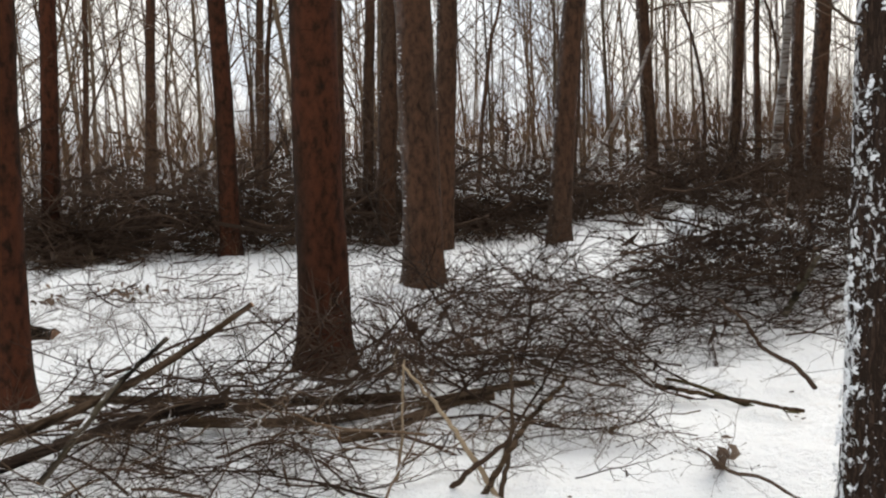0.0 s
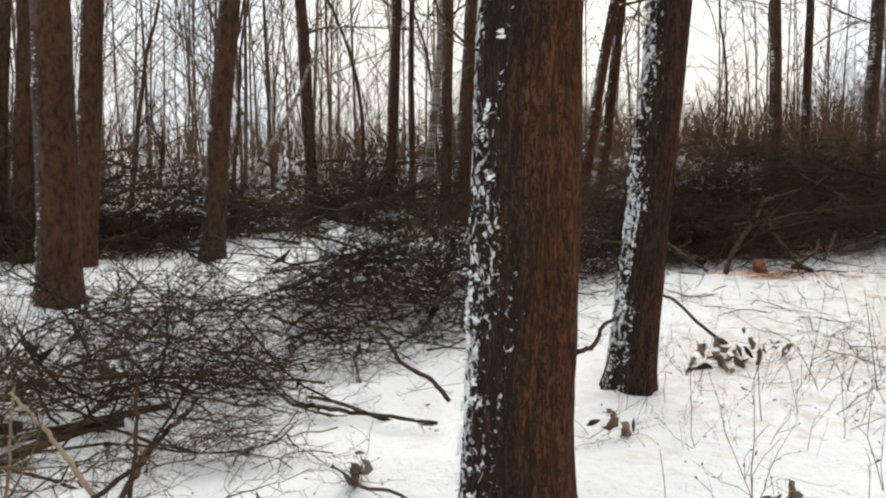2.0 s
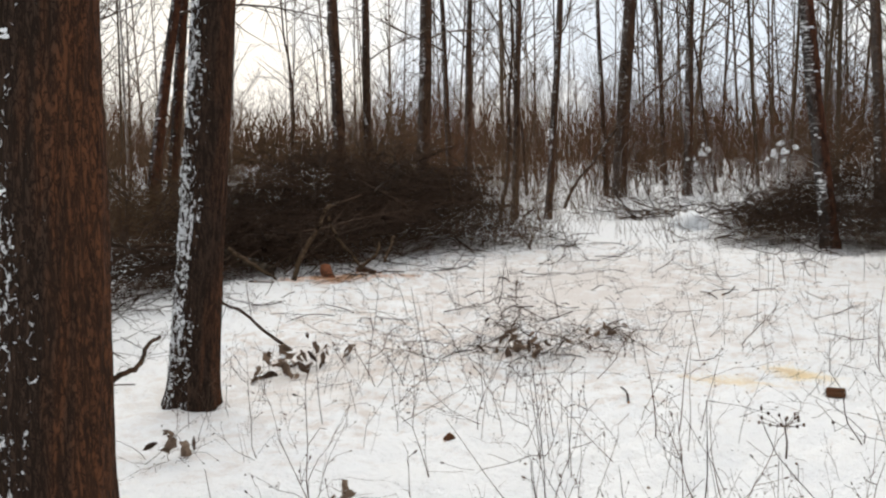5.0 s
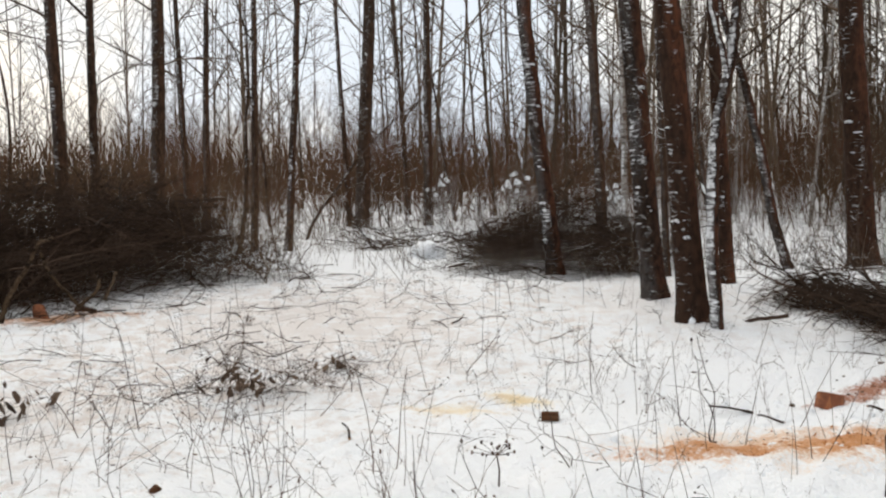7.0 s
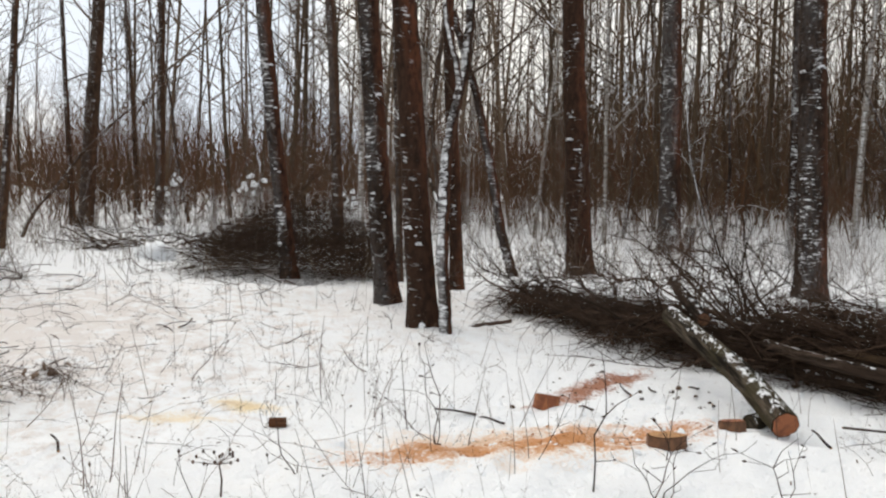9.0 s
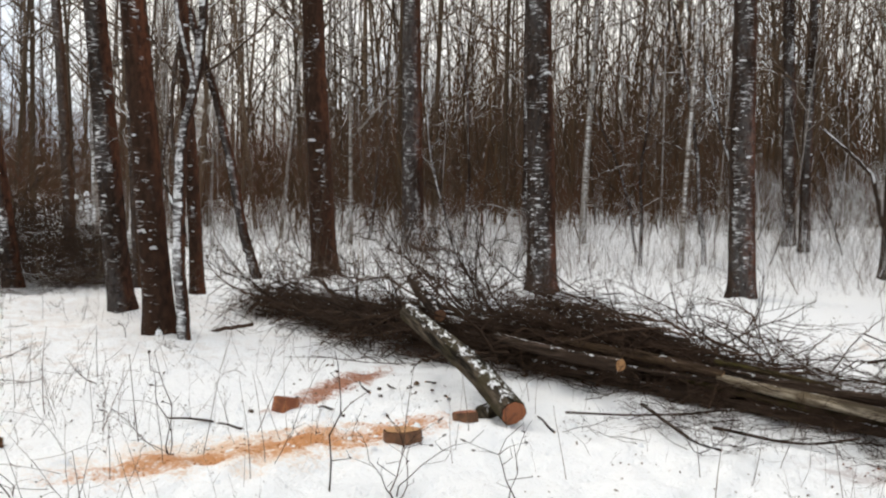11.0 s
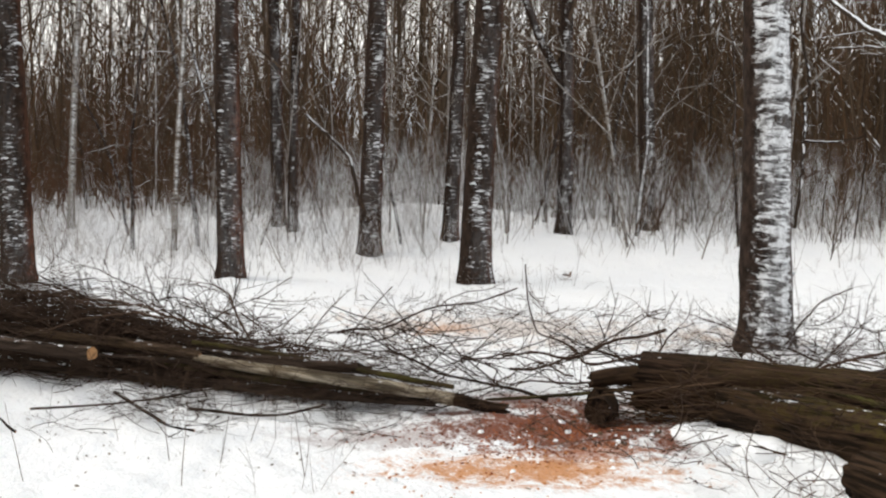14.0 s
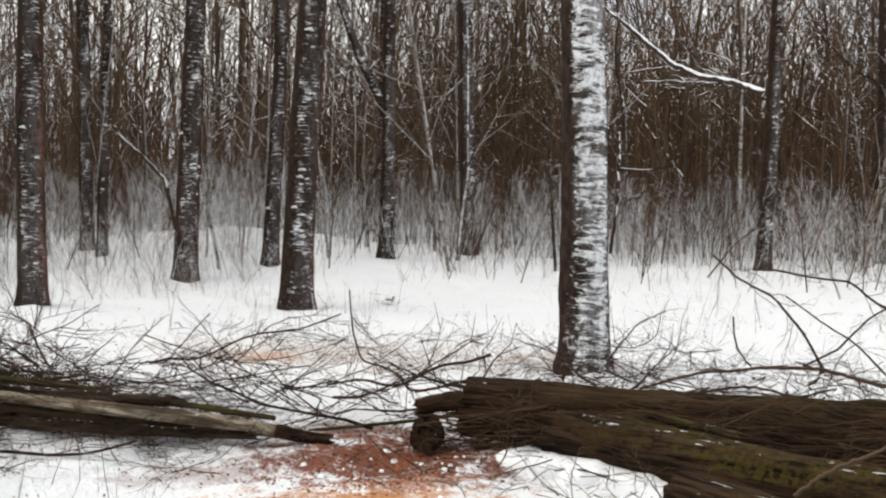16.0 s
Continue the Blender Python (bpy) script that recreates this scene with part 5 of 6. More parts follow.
# short sticks and splinters strewn about the sawing place
splinters = np.random.default_rng(44)
for x, y in ((8.14, 0.25), (7.87, -0.18), (7.86, 0.42), (7.19, 1.43), (8.3, -0.05), (8.99, 4.87), (6.95, 1.17), (7.5, 0.65), (7.0, -0.9), (6.6, -1.9), (5.1, 3.3), (8.1, 6.9), (7.3, 5.9)):
    ang, ln = splinters.random() * 3.1, splinters.uniform(0.14, 0.30)
    zs = float(snow_z(x, y))
    log("stick", "short dark broken stick on the snow", "stick", (x, y, zs + 0.012), (x + ln * math.cos(ang), y + ln * math.sin(ang), zs + splinters.uniform(0.02, 0.07)), 0.009, 0.006, POLE_DARK, CUT_PALE, int(x * 97 + y * 13) % 900, "broken sticks", 0.008, 8, 9)

# ---- stalks, weeds and litter on the snow ----
scatter("dry_weeds", "thin dry weed stalks poking through the snow", "weeds", WEEDS, STALK, [
    (190, 28, 75, 3.4, 8.0, 0.2, 0.65, 0.42, 0.7),
    (300, 32, 84, 7.0, 16.0, 0.15, 0.5, 0.5, 0.8),
    (60, 75, 112, 5.0, 9.0, 0.15, 0.45, 0.4, 0.6),
    (200, 95, 142, 8.5, 17.0, 0.15, 0.45, 0.4, 0.7),
    (60, -18, 25, 6.0, 12.0, 0.2, 0.6, 0.4, 0.7),
    (240, -21, 6, 6.8, 11.0, 0.2, 0.65, 0.45, 1.1)], 51, 0.52)
scatter("low_tufts", "small dark tufts of dead grass in snow", "grass", WEEDS, STALK, [
    (170, 22, 80, 5.0, 9.5, 0.05, 0.16, 1.2, 2.2),
    (260, -20, 88, 8.0, 16.0, 0.06, 0.20, 1.2, 2.4),
    (170, -22, 8, 6.5, 11.0, 0.06, 0.22, 1.1, 2.0),
    (70, 78, 125, 5.0, 8.0, 0.04, 0.13, 1.2, 2.2),
    (200, 92, 150, 9.0, 17.0, 0.06, 0.20, 1.2, 2.4)], 53, 0.45)
STEMS = [wander(np.random.default_rng(300 + k), (0, 0, 0), (1, 0, 0), 1.0, 6, 0.05) for k in range(6)]
STEM_FORMS = [tube(s, np.linspace(0.005, 0.002, 6), 3) for s in STEMS]
GRASS = [tube(wander(np.random.default_rng(320 + k), (0, 0, 0), (1, 0, 0), 1.0, 3, 0.12), np.array([0.006, 0.005, 0.001]), 3) for k in range(12)]
scatter("dead_grass", "tall dead grass standing in the snow", "grass", GRASS, GRASS_TAN, [
    (2600, 36, 88, 13.5, 28, 0.25, 0.85, 0.35, 0.9),
    (1400, 86, 128, 17, 27, 0.25, 0.8, 0.3, 0.8),
    (1000, 126, 162, 17, 26, 0.3, 0.9, 0.3, 0.8),
    (700, -30, 36, 11, 22, 0.2, 0.6, 0.4, 0.9)], 59, 0.40)
scatter("thin_stalks", "upright thin dead stalks in the snow", "weeds", STEM_FORMS, STALK, [
    (130, 28, 82, 3.2, 13.0, 0.25, 0.75, 0.2, 1.0),
    (40, 78, 112, 5.0, 8.0, 0.3, 0.7, 0.2, 0.9),
    (80, 95, 145, 9.0, 17.0, 0.3, 0.7, 0.25, 0.9)], 52, 0.5)


def litter():
    rng = np.random.default_rng(61)
    pieces = []
    box = np.array([(-1, -1, -1), (1, -1, -1), (1, 1, -1), (-1, 1, -1), (-1, -1, 1), (1, -1, 1), (1, 1, 1), (-1, 1, 1)], float)
    quads = np.array([(3, 2, 1, 0), (4, 5, 6, 7), (0, 1, 5, 4), (1, 2, 6, 5), (2, 3, 7, 6), (3, 0, 4, 7)])
    knots = [(*polar(rng, -20, 150, 5.5, 16.0, 0.9), rng.uniform(0.3, 0.9)) for _ in range(90)]
    for _ in range(1050):
        x, y, w = knots[rng.integers(90)]
        x, y = (x + rng.normal(0, w), y + rng.normal(0, w)) if rng.random() < 0.86 else polar(rng, -20, 150, 3.2, 17, 0.8)
        s = np.array([rng.uniform(0.003, 0.013), rng.uniform(0.002, 0.007), rng.uniform(0.002, 0.005)])
        pieces.append(((box * s * rng.uniform(0.7, 1.2, (8, 3))) @ turn_to((rng.normal(), rng.normal(), rng.normal(0, 0.3))).T + (x, y, float(snow_z(x, y)) + 0.005), quads))
    ob = part("leaf_litter", mesh_of("leaf_litter", *join(pieces), False), LEAF)
    tagged(ob, "bits of dead leaf and bark on snow", "litter", kind="stuff")


litter()


def chips():
    """Sawdust crumbs and chips where the saw worked."""
    rng = np.random.default_rng(62)
    box = np.array([(-1, -1, -1), (1, -1, -1), (1, 1, -1), (-1, 1, -1), (-1, -1, 1), (1, -1, 1), (1, 1, 1), (-1, 1, 1)], float)
    quads = np.array([(3, 2, 1, 0), (4, 5, 6, 7), (0, 1, 5, 4), (1, 2, 6, 5), (2, 3, 7, 6), (3, 0, 4, 7)])
    for tone, mat in ((0, CHIP), (1, CHIP_RED)):
        pieces = []
        for x, y, a, w, az, s, kind in DUST:
            if (1 if kind == 3 else kind) != tone:
                continue
            c, sn = math.sin(radians(az)), math.cos(radians(az))
            for _ in range(int((520 if tone else 160) * a * w + 14)):
                u, v = rng.normal(0, a * 0.5), rng.normal(0, w * 0.55)
                px, py = x + c * u - sn * v, y + sn * u + c * v
                size = np.array([rng.uniform(0.003, 0.013), rng.uniform(0.002, 0.006), rng.uniform(0.002, 0.004)])
                pieces.append(((box * size) @ turn_to((rng.normal(), rng.normal(), rng.normal(0, 0.4))).T + (px, py, float(snow_z(px, py)) + 0.004), quads))
        ob = part("sawdust", mesh_of("sawdust", *join(pieces), False), mat)
        tagged(ob, ("orange sawdust and chips on the snow", "red-brown sawdust and bark chips on snow")[tone], "sawdust", kind="stuff")


def clumps(name, label, mat, count, at, wide, size, seed):
    """Small uneven lumps strewn over a spot."""
    rng = np.random.default_rng(seed)
    box = np.array([(-1, -1, -1), (1, -1, -1), (1, 1, -1), (-1, 1, -1), (-0.6, -0.6, 1), (0.6, -0.6, 1), (0.6, 0.6, 1), (-0.6, 0.6, 1)], float)
    quads = np.array([(4, 5, 6, 7), (0, 1, 5, 4), (1, 2, 6, 5), (2, 3, 7, 6), (3, 0, 4, 7)])
    c, s = math.cos(radians(-71)), math.sin(radians(-71))
    pieces = []
    for _ in range(count):
        u, v = rng.normal(0, wide[0]), rng.normal(0, wide[1])
        x, y = at[0] + c * u - s * v, at[1] + s * u + c * v
        k = rng.uniform(*size) * rng.uniform(0.5, 1.0)
        a2 = rng.random() * 6.3
        turn = np.array([(math.cos(a2), -math.sin(a2), 0), (math.sin(a2), math.cos(a2), 0), (0, 0, 0.55)])
        pieces.append(((box * rng.uniform(0.6, 1.3, (8, 3)) * k) @ turn.T + (x, y, float(snow_z(x, y)) + k * 0.2), quads))
    ob = part(name, mesh_of(name, *join(pieces)), mat)
    tagged(ob, label, {"sawdust_clumps": "sawdust", "bark_crumbs": "bark", "snow_clods": "snow clods"}[name], kind="stuff")


CHIP = twiggy("orange_chips", (0.38, 0.15, 0.055), (0.52, 0.26, 0.11))
CHIP_RED = twiggy("red_brown_chips", (0.085, 0.030, 0.018), (0.34, 0.115, 0.050))
chips()
clumps("sawdust_clumps", "wet red-brown clumps of sawdust on snow", CHIP_RED, 1300, (6.0, -4.25), (0.48, 0.24), (0.003, 0.012), 71)
clumps("sawdust_clumps", "orange clumps of sawdust on snow", CHIP, 240, (5.3, -3.5), (0.45, 0.18), (0.003, 0.010), 72)
clumps("bark_crumbs", "dark bark crumbs strewn on the snow", TWIG_BROWN, 36, (7.85, 0.25), (0.65, 0.5), (0.008, 0.030), 73)
clumps("bark_crumbs", "dark bark crumbs strewn on the snow", TWIG_BROWN, 60, (5.5, -4.55), (0.4, 0.35), (0.006, 0.022), 74)
clumps("snow_clods", "small clods of trodden snow", SNOW_LUMP, 120, (7.2, 0.35), (0.8, 0.5), (0.008, 0.030), 75)
clumps("snow_clods", "small clods of trodden snow", SNOW_LUMP, 60, (5.4, -4.3), (0.7, 0.5), (0.010, 0.030), 76)


# ---- leaning stems, boughs and snags ----
def stick(name, label, category, pts, r0, r1, wood, seed, twigs=0, sides=9, cover=None, crook=0.03, forks=(), length=1.0):
    """A crooked stem through the given points, with side twigs as a part of their own."""
    rng = np.random.default_rng(700 + seed)
    pts = np.array(pts, float)
    base = pts[0].copy()
    t = np.linspace(0, len(pts) - 1, 8 * len(pts))
    line = np.stack([np.interp(t, np.arange(len(pts)), pts[:, k]) for k in range(3)], 1) - base
    line[1:-1] += rng.normal(0, min(r0 * 0.25, 0.004), (len(t) - 2, 3))
    ease, reach = np.sin(np.linspace(0, np.pi, len(t))), np.linalg.norm(line[-1]) * crook
    for k in range(3):
        line[:, k] += ease * reach * np.sin(np.linspace(0, 7 + 2 * k, len(t)) + rng.random() * 6)
    rad = np.linspace(r0, r1, len(t))[:, None] * (1 + 0.2 * rng.random((len(t), sides)))
    top = empty(name, *base)
    part("stem", mesh_of("stem", *tube(line, rad, sides)), wood, top)
    for spine, r2 in forks:
        spine = np.array(spine, float) - base
        t2 = np.linspace(0, len(spine) - 1, 6 * len(spine))
        arm = np.stack([np.interp(t2, np.arange(len(spine)), spine[:, k]) for k in range(3)], 1)
        arm[1:] += rng.normal(0, r2 * 0.35, (len(t2) - 1, 3))
        part("fork", mesh_of("fork", *tube(arm, np.linspace(r2, r2 * 0.4, len(t2)), 7)), cover or wood, top)
    if twigs:
        pieces = []
        for _ in range(twigs):
            k = rng.integers(2, len(t) - 1)
            d = side_way(rng, unit(line[k] - line[k - 2]), rng.uniform(0.4, 1.0))
            pieces.append(placed(SPARSE[rng.integers(8)], line[k], d, length * np.linalg.norm(line[-1]) * rng.uniform(0.2, 0.55), rng.random() * 6, 0.55))
        part("side_branch", mesh_of("side_branch", *join(pieces)), cover or CROWN, top)["kind"] = "stuff"
    return tagged(top, label, category)


stick("leaning_stem", "thin pale stem leaning against a trunk", "leaning stem", [(2.9, 17.4, 0.3), (4.05, 17.48, 2.6), (4.4, 17.5, 3.2)], 0.038, 0.022, BARK_BIRCH, 1, 4, crook=0.012)
stick("leaning_stem", "thin snowy stem leaning between the trunks", "leaning stem", [(15.05, 2.86, 0.2), (14.96, 3.06, 0.86), (14.93, 3.24, 1.94), (14.86, 3.41, 2.64), (14.76, 3.57, 3.23), (14.60, 3.80, 4.1)], 0.070, 0.045, BARK_STREAK, 2, 3, crook=0.004)
stick("crooked_birch", "slim crooked birch with snow along its stem", "birch tree", [(9.99, 2.46, 0.05), (10.03, 2.53, 0.84), (10.05, 2.52, 1.7), (10.06, 2.46, 2.25), (10.09, 2.38, 2.74), (10.05, 2.33, 3.48), (10.06, 2.33, 4.6), (10.2, 2.4, 7.5)], 0.060, 0.030, BARK_SNOWY, 22, 5, sides=14, crook=0.003)
stick("broken_bough", "thin snowy bough forking from the crooked birch", "bough", [(10.09, 2.40, 2.50), (10.02, 2.49, 2.98), (9.90, 2.56, 3.57), (9.75, 2.7, 4.6)], 0.030, 0.018, BARK_SNOWY, 23, 4, crook=0.006)
stick("forked_bough", "thick snow-topped bough forking from a dark trunk", "bough", [(16.50, -10.86, 2.9), (16.60, -10.72, 3.5), (16.79, -10.39, 4.28), (17.09, -9.86, 5.84)], 0.085, 0.06, BARK_STREAK, 3, 5, crook=0.008)
stick("broken_bough", "broken snow-covered bough hanging in the thicket", "bough", [(17.32, -7.03, 1.18), (17.17, -6.78, 2.03), (17.0, -5.9, 2.73)], 0.036, 0.020, TWIG_CAPPED, 4, 8, cover=TWIG_CAPPED, crook=0.01)
stick("broken_bough", "long fallen bough topped with white snow", "bough", [(11.57, -15.29, 3.84), (11.82, -15.08, 3.96), (12.07, -14.86, 4.06), (12.39, -14.58, 4.15), (12.75, -14.23, 4.37), (13.04, -13.89, 4.70), (13.24, -13.63, 4.98), (13.42, -13.39, 5.20), (13.70, -12.97, 5.62)], 0.062, 0.022, TWIG_CAPPED, 5, 10, cover=TWIG_CAPPED, crook=0.004, length=0.6, forks=[([(11.82, -15.08, 3.96), (12.01, -14.85, 4.41), (12.19, -14.69, 4.50), (12.43, -14.46, 4.60)], 0.022), ([(11.85, -15.07, 3.92), (12.22, -14.76, 4.02), (12.68, -14.35, 4.05), (13.14, -13.93, 4.03)], 0.026), ([(12.03, -14.90, 4.08), (12.21, -14.73, 4.18), (12.41, -14.54, 4.31)], 0.016), ([(12.08, -14.87, 4.00), (12.22, -14.77, 3.91), (12.44, -14.61, 3.79)], 0.016), ([(12.53, -14.46, 4.19), (12.66, -14.32, 4.32), (12.99, -14.03, 4.27), (13.40, -13.65, 4.18)], 0.015), ([(12.40, -14.59, 4.12), (12.59, -14.45, 3.91), (12.80, -14.26, 3.94)], 0.013), ([(13.04, -13.89, 4.70), (12.85, -14.05, 4.76), (12.63, -14.25, 4.76)], 0.012), ([(11.82, -15.08, 3.95), (11.85, -15.11, 3.63), (11.72, -15.25, 3.38)], 0.018)])
stick("hanging_limb", "thin snowy limb hanging beside the trunk", "bough", [(7.71, -7.86, 1.24), (7.68, -7.89, 1.69), (7.67, -7.89, 2.04), (7.66, -7.89, 2.13), (7.66, -7.86, 2.44), (7.63, -7.88, 2.53), (7.62, -7.86, 2.71), (7.64, -7.81, 2.93), (7.64, -7.75, 3.21), (7.59, -7.73, 3.49), (7.57, -7.67, 3.77)], 0.014, 0.010, TWIG_CAPPED, 6, 4, cover=TWIG_SNOW, crook=0.002, length=0.5, forks=[([(7.66, -7.90, 2.08), (7.51, -8.04, 2.07), (7.38, -8.16, 2.09), (7.28, -8.25, 2.13)], 0.014), ([(7.68, -7.89, 1.72), (7.53, -8.03, 1.82), (7.39, -8.16, 1.97)], 0.013)])
stick("snag", "forked dead branch at a trunk's foot", "branch", [(1.74, 3.60, 0.55), (2.0, 3.68, 0.70), (2.24, 3.80, 0.80)], 0.014, 0.007, BARK_GREY, 7, 5)
stick("snag", "grey forked stick in the brush", "branch", [(2.15, 6.1, 0.35), (2.25, 6.05, 0.55), (2.36, 6.03, 0.74)], 0.022, 0.014, LOG_BIRCH, 8)
stick("fallen_branch", "dark branch leaning from brush to the snow", "branch", [(1.75, 6.21, 0.46), (1.9, 5.8, 0.26), (2.05, 5.38, 0.05)], 0.009, 0.014, TWIG, 9, 6)
stick("fallen_branch", "grey broken branch by the brush pile", "branch", [(6.3, 9.9, 0.50), (6.75, 9.3, 0.24)], 0.05, 0.05, LOG_BIRCH, 10)
stick("fallen_branch", "dark forked branch on the snow", "branch", [(4.5, 7.1, 0.45), (4.62, 6.75, 0.30), (4.75, 6.35, 0.05)], 0.008, 0.013, TWIG, 11, 6)
stick("fallen_branch", "springy dark branch over the snow", "branch", [(8.5, -3.5, 0.30), (8.25, -4.01, 0.42), (7.68, -4.79, 0.74)], 0.0103, 0.0055, TWIG, 12, 15)
stick("fallen_branch", "springy dark branch over the snow", "branch", [(9.0, -2.0, 0.2), (9.12, -2.58, 0.36), (9.19, -3.3, 0.72)], 0.0079, 0.0032, TWIG, 13, 15)
stick("fallen_branch", "curved dark branch rising over sawdust", "branch", [(6.98, -4.45, 1.0), (6.88, -4.5, 0.5), (6.65, -4.79, 0.28), (6.2, -5.1, 0.42)], 0.0048, 0.0103, TWIG, 14, 15)
stick("fallen_branch", "dark branch resting on the log's end", "branch", [(7.02, -4.3, 0.30), (6.5, -4.7, 0.40), (6.1, -5.1, 0.60)], 0.0079, 0.0103, TWIG, 15, 14)
stick("fallen_branch", "long thin dark branch arching behind the logs", "branch", [(5.68, -6.16, 0.34), (5.34, -6.49, 0.51), (5.07, -6.72, 0.56), (4.70, -6.98, 0.55), (4.36, -7.18, 0.50), (4.10, -7.31, 0.46)], 0.009, 0.013, TWIG, 60, 16, crook=0.012, length=0.7, cover=TWIG)
stick("fallen_branch", "long thin dark branch arching behind the logs", "branch", [(5.44, -5.97, 0.34), (4.99, -6.37, 0.45), (4.69, -6.59, 0.42), (4.46, -6.76, 0.49)], 0.009, 0.006, TWIG, 61, 16, crook=0.012, length=0.7, cover=TWIG)
stick("fallen_branch", "long thin dark branch arching behind the logs", "branch", [(5.51, -6.71, 1.34), (5.37, -6.81, 1.20), (5.14, -6.97, 1.03), (4.96, -7.08, 0.80), (4.81, -7.14, 0.54)], 0.006, 0.01, TWIG, 62, 16, crook=0.012, length=0.7, cover=TWIG)
stick("fallen_branch", "long thin dark branch arching behind the logs", "branch", [(5.51, -7.46, 1.22), (5.05, -7.77, 1.14), (4.81, -7.90, 0.99), (4.52, -8.05, 0.80)], 0.007, 0.01, TWIG, 63, 16, crook=0.012, length=0.7, cover=TWIG)
stick("fallen_branch", "long thin dark branch arching behind the logs", "branch", [(4.36, -7.36, 1.09), (4.54, -7.24, 0.94), (4.70, -7.11, 0.70), (4.88, -6.98, 0.57)], 0.005, 0.008, TWIG, 64, 16, crook=0.012, length=0.7, cover=TWIG)
stick("fallen_branch", "long thin dark branch arching behind the logs", "branch", [(5.13, -7.10, 1.05), (4.76, -7.33, 0.77), (4.52, -7.44, 0.54), (4.27, -7.56, 0.42)], 0.005, 0.008, TWIG, 65, 16, crook=0.012, length=0.7, cover=TWIG)
stick("fallen_branch", "long thin dark branch arching behind the logs", "branch", [(6.44, -6.56, 0.37), (6.38, -6.66, 0.56), (6.28, -6.77, 0.73), (6.13, -6.93, 0.85)], 0.007, 0.004, TWIG, 66, 16, crook=0.012, length=0.7, cover=TWIG)
stick("fallen_branch", "long thin dark branch arching behind the logs", "branch", [(5.48, -6.95, 0.87), (5.44, -6.95, 0.62), (5.34, -7.01, 0.50)], 0.006, 0.006, TWIG, 67, 16, crook=0.012, length=0.7, cover=TWIG)
stick("fallen_branch", "grey curved stick leaning over the log", "branch", [(3.56, -5.03, 0.23), (3.48, -5.11, 0.33), (3.38, -5.20, 0.42), (3.29, -5.27, 0.47), (3.20, -5.34, 0.55)], 0.011, 0.007, TWIG_BROWN, 70, 3, crook=0.004)
stick("fallen_branch", "mossy branch lying along the big log", "branch", [(5.09, -5.53, 0.34), (4.66, -5.57, 0.33), (4.32, -5.58, 0.32)], 0.013, 0.024, POLE_MOSS, 71, 2, crook=0.004)


stick("fallen_branch", "straight brown stick lying on snow", "branch", [(1.16, 5.60, 0.06), (1.49, 5.29, 0.05), (1.82, 4.98, 0.04)], 0.013, 0.009, POLE_BROWN, 72, 3, crook=0.006)
stick("cut_bush", "tan dry stem slanting up from a cut bush", "bush", [(0.07, 4.05, -0.03), (-0.07, 4.13, 0.21), (-0.23, 4.25, 0.42), (-0.35, 4.38, 0.56)], 0.013, 0.006, STALK_TAN, 19, 5, cover=STALK_TAN, crook=0.01)
stick("cut_bush", "brown forked stem of a cut bush", "bush", [(-0.04, 4.09, -0.03), (0.09, 4.04, 0.22), (0.27, 4.11, 0.40), (0.40, 4.22, 0.50)], 0.014, 0.008, POLE_BROWN, 20, 4, cover=TWIG_BROWN, crook=0.015)
stick("cut_bush", "dark bent stub of a cut bush", "bush", [(-0.22, 4.17, -0.03), (-0.06, 4.07, 0.14), (0.10, 4.08, 0.26)], 0.014, 0.009, TWIG, 24, 3, crook=0.01)
stick("cut_bush", "brown upright stem of a cut bush", "bush", [(0.05, 4.06, -0.03), (0.09, 4.05, 0.16), (0.14, 4.23, 0.41), (0.16, 4.3, 0.6)], 0.012, 0.006, TWIG_BROWN, 25, 4, cover=TWIG_BROWN, crook=0.01)
stick("cut_bush", "thin tan stem standing in snow", "bush", [(-0.41, 4.34, -0.03), (-0.37, 4.30, 0.26), (-0.34, 4.48, 0.56)], 0.008, 0.005, STALK_TAN, 26, 3, cover=STALK_TAN, crook=0.01)
stick("fallen_branch", "thin dark branch lying before the trunks", "branch", [(10.56, 3.1, 0.08), (10.48, 2.52, 0.07), (10.37, 1.88, 0.22)], 0.012, 0.018, TWIG, 27, 10, crook=0.01)
stick("fallen_branch", "thin stick with withered leaves on snow", "branch", [(1.02, 4.28, 0.10), (1.14, 4.0, 0.07), (1.32, 3.72, 0.03)], 0.009, 0.006, TWIG_BROWN, 21, 2)


for n, pts in enumerate(([(6.51, 8.60, 0.22), (6.63, 8.55, 0.61), (6.90, 8.45, 0.98), (7.15, 8.6, 1.04)], [(5.95, 8.99, 0.58), (6.21, 8.79, 0.36), (6.34, 8.67, 0.24)], [(7.20, 8.32, 0.30), (7.41, 8.28, 0.44), (7.62, 8.44, 0.58)],
                         [(7.50, 8.24, 0.36), (7.80, 8.40, 0.62)], [(7.03, 8.64, 0.88), (7.05, 8.5, 0.65), (7.20, 8.26, 0.30)])):
    stick("fallen_branch", "grey bent branch poking from the brushwood heap", "branch", pts, 0.026 - 0.003 * n, 0.014, POLE_BROWN, 40 + n, 3, crook=0.02)


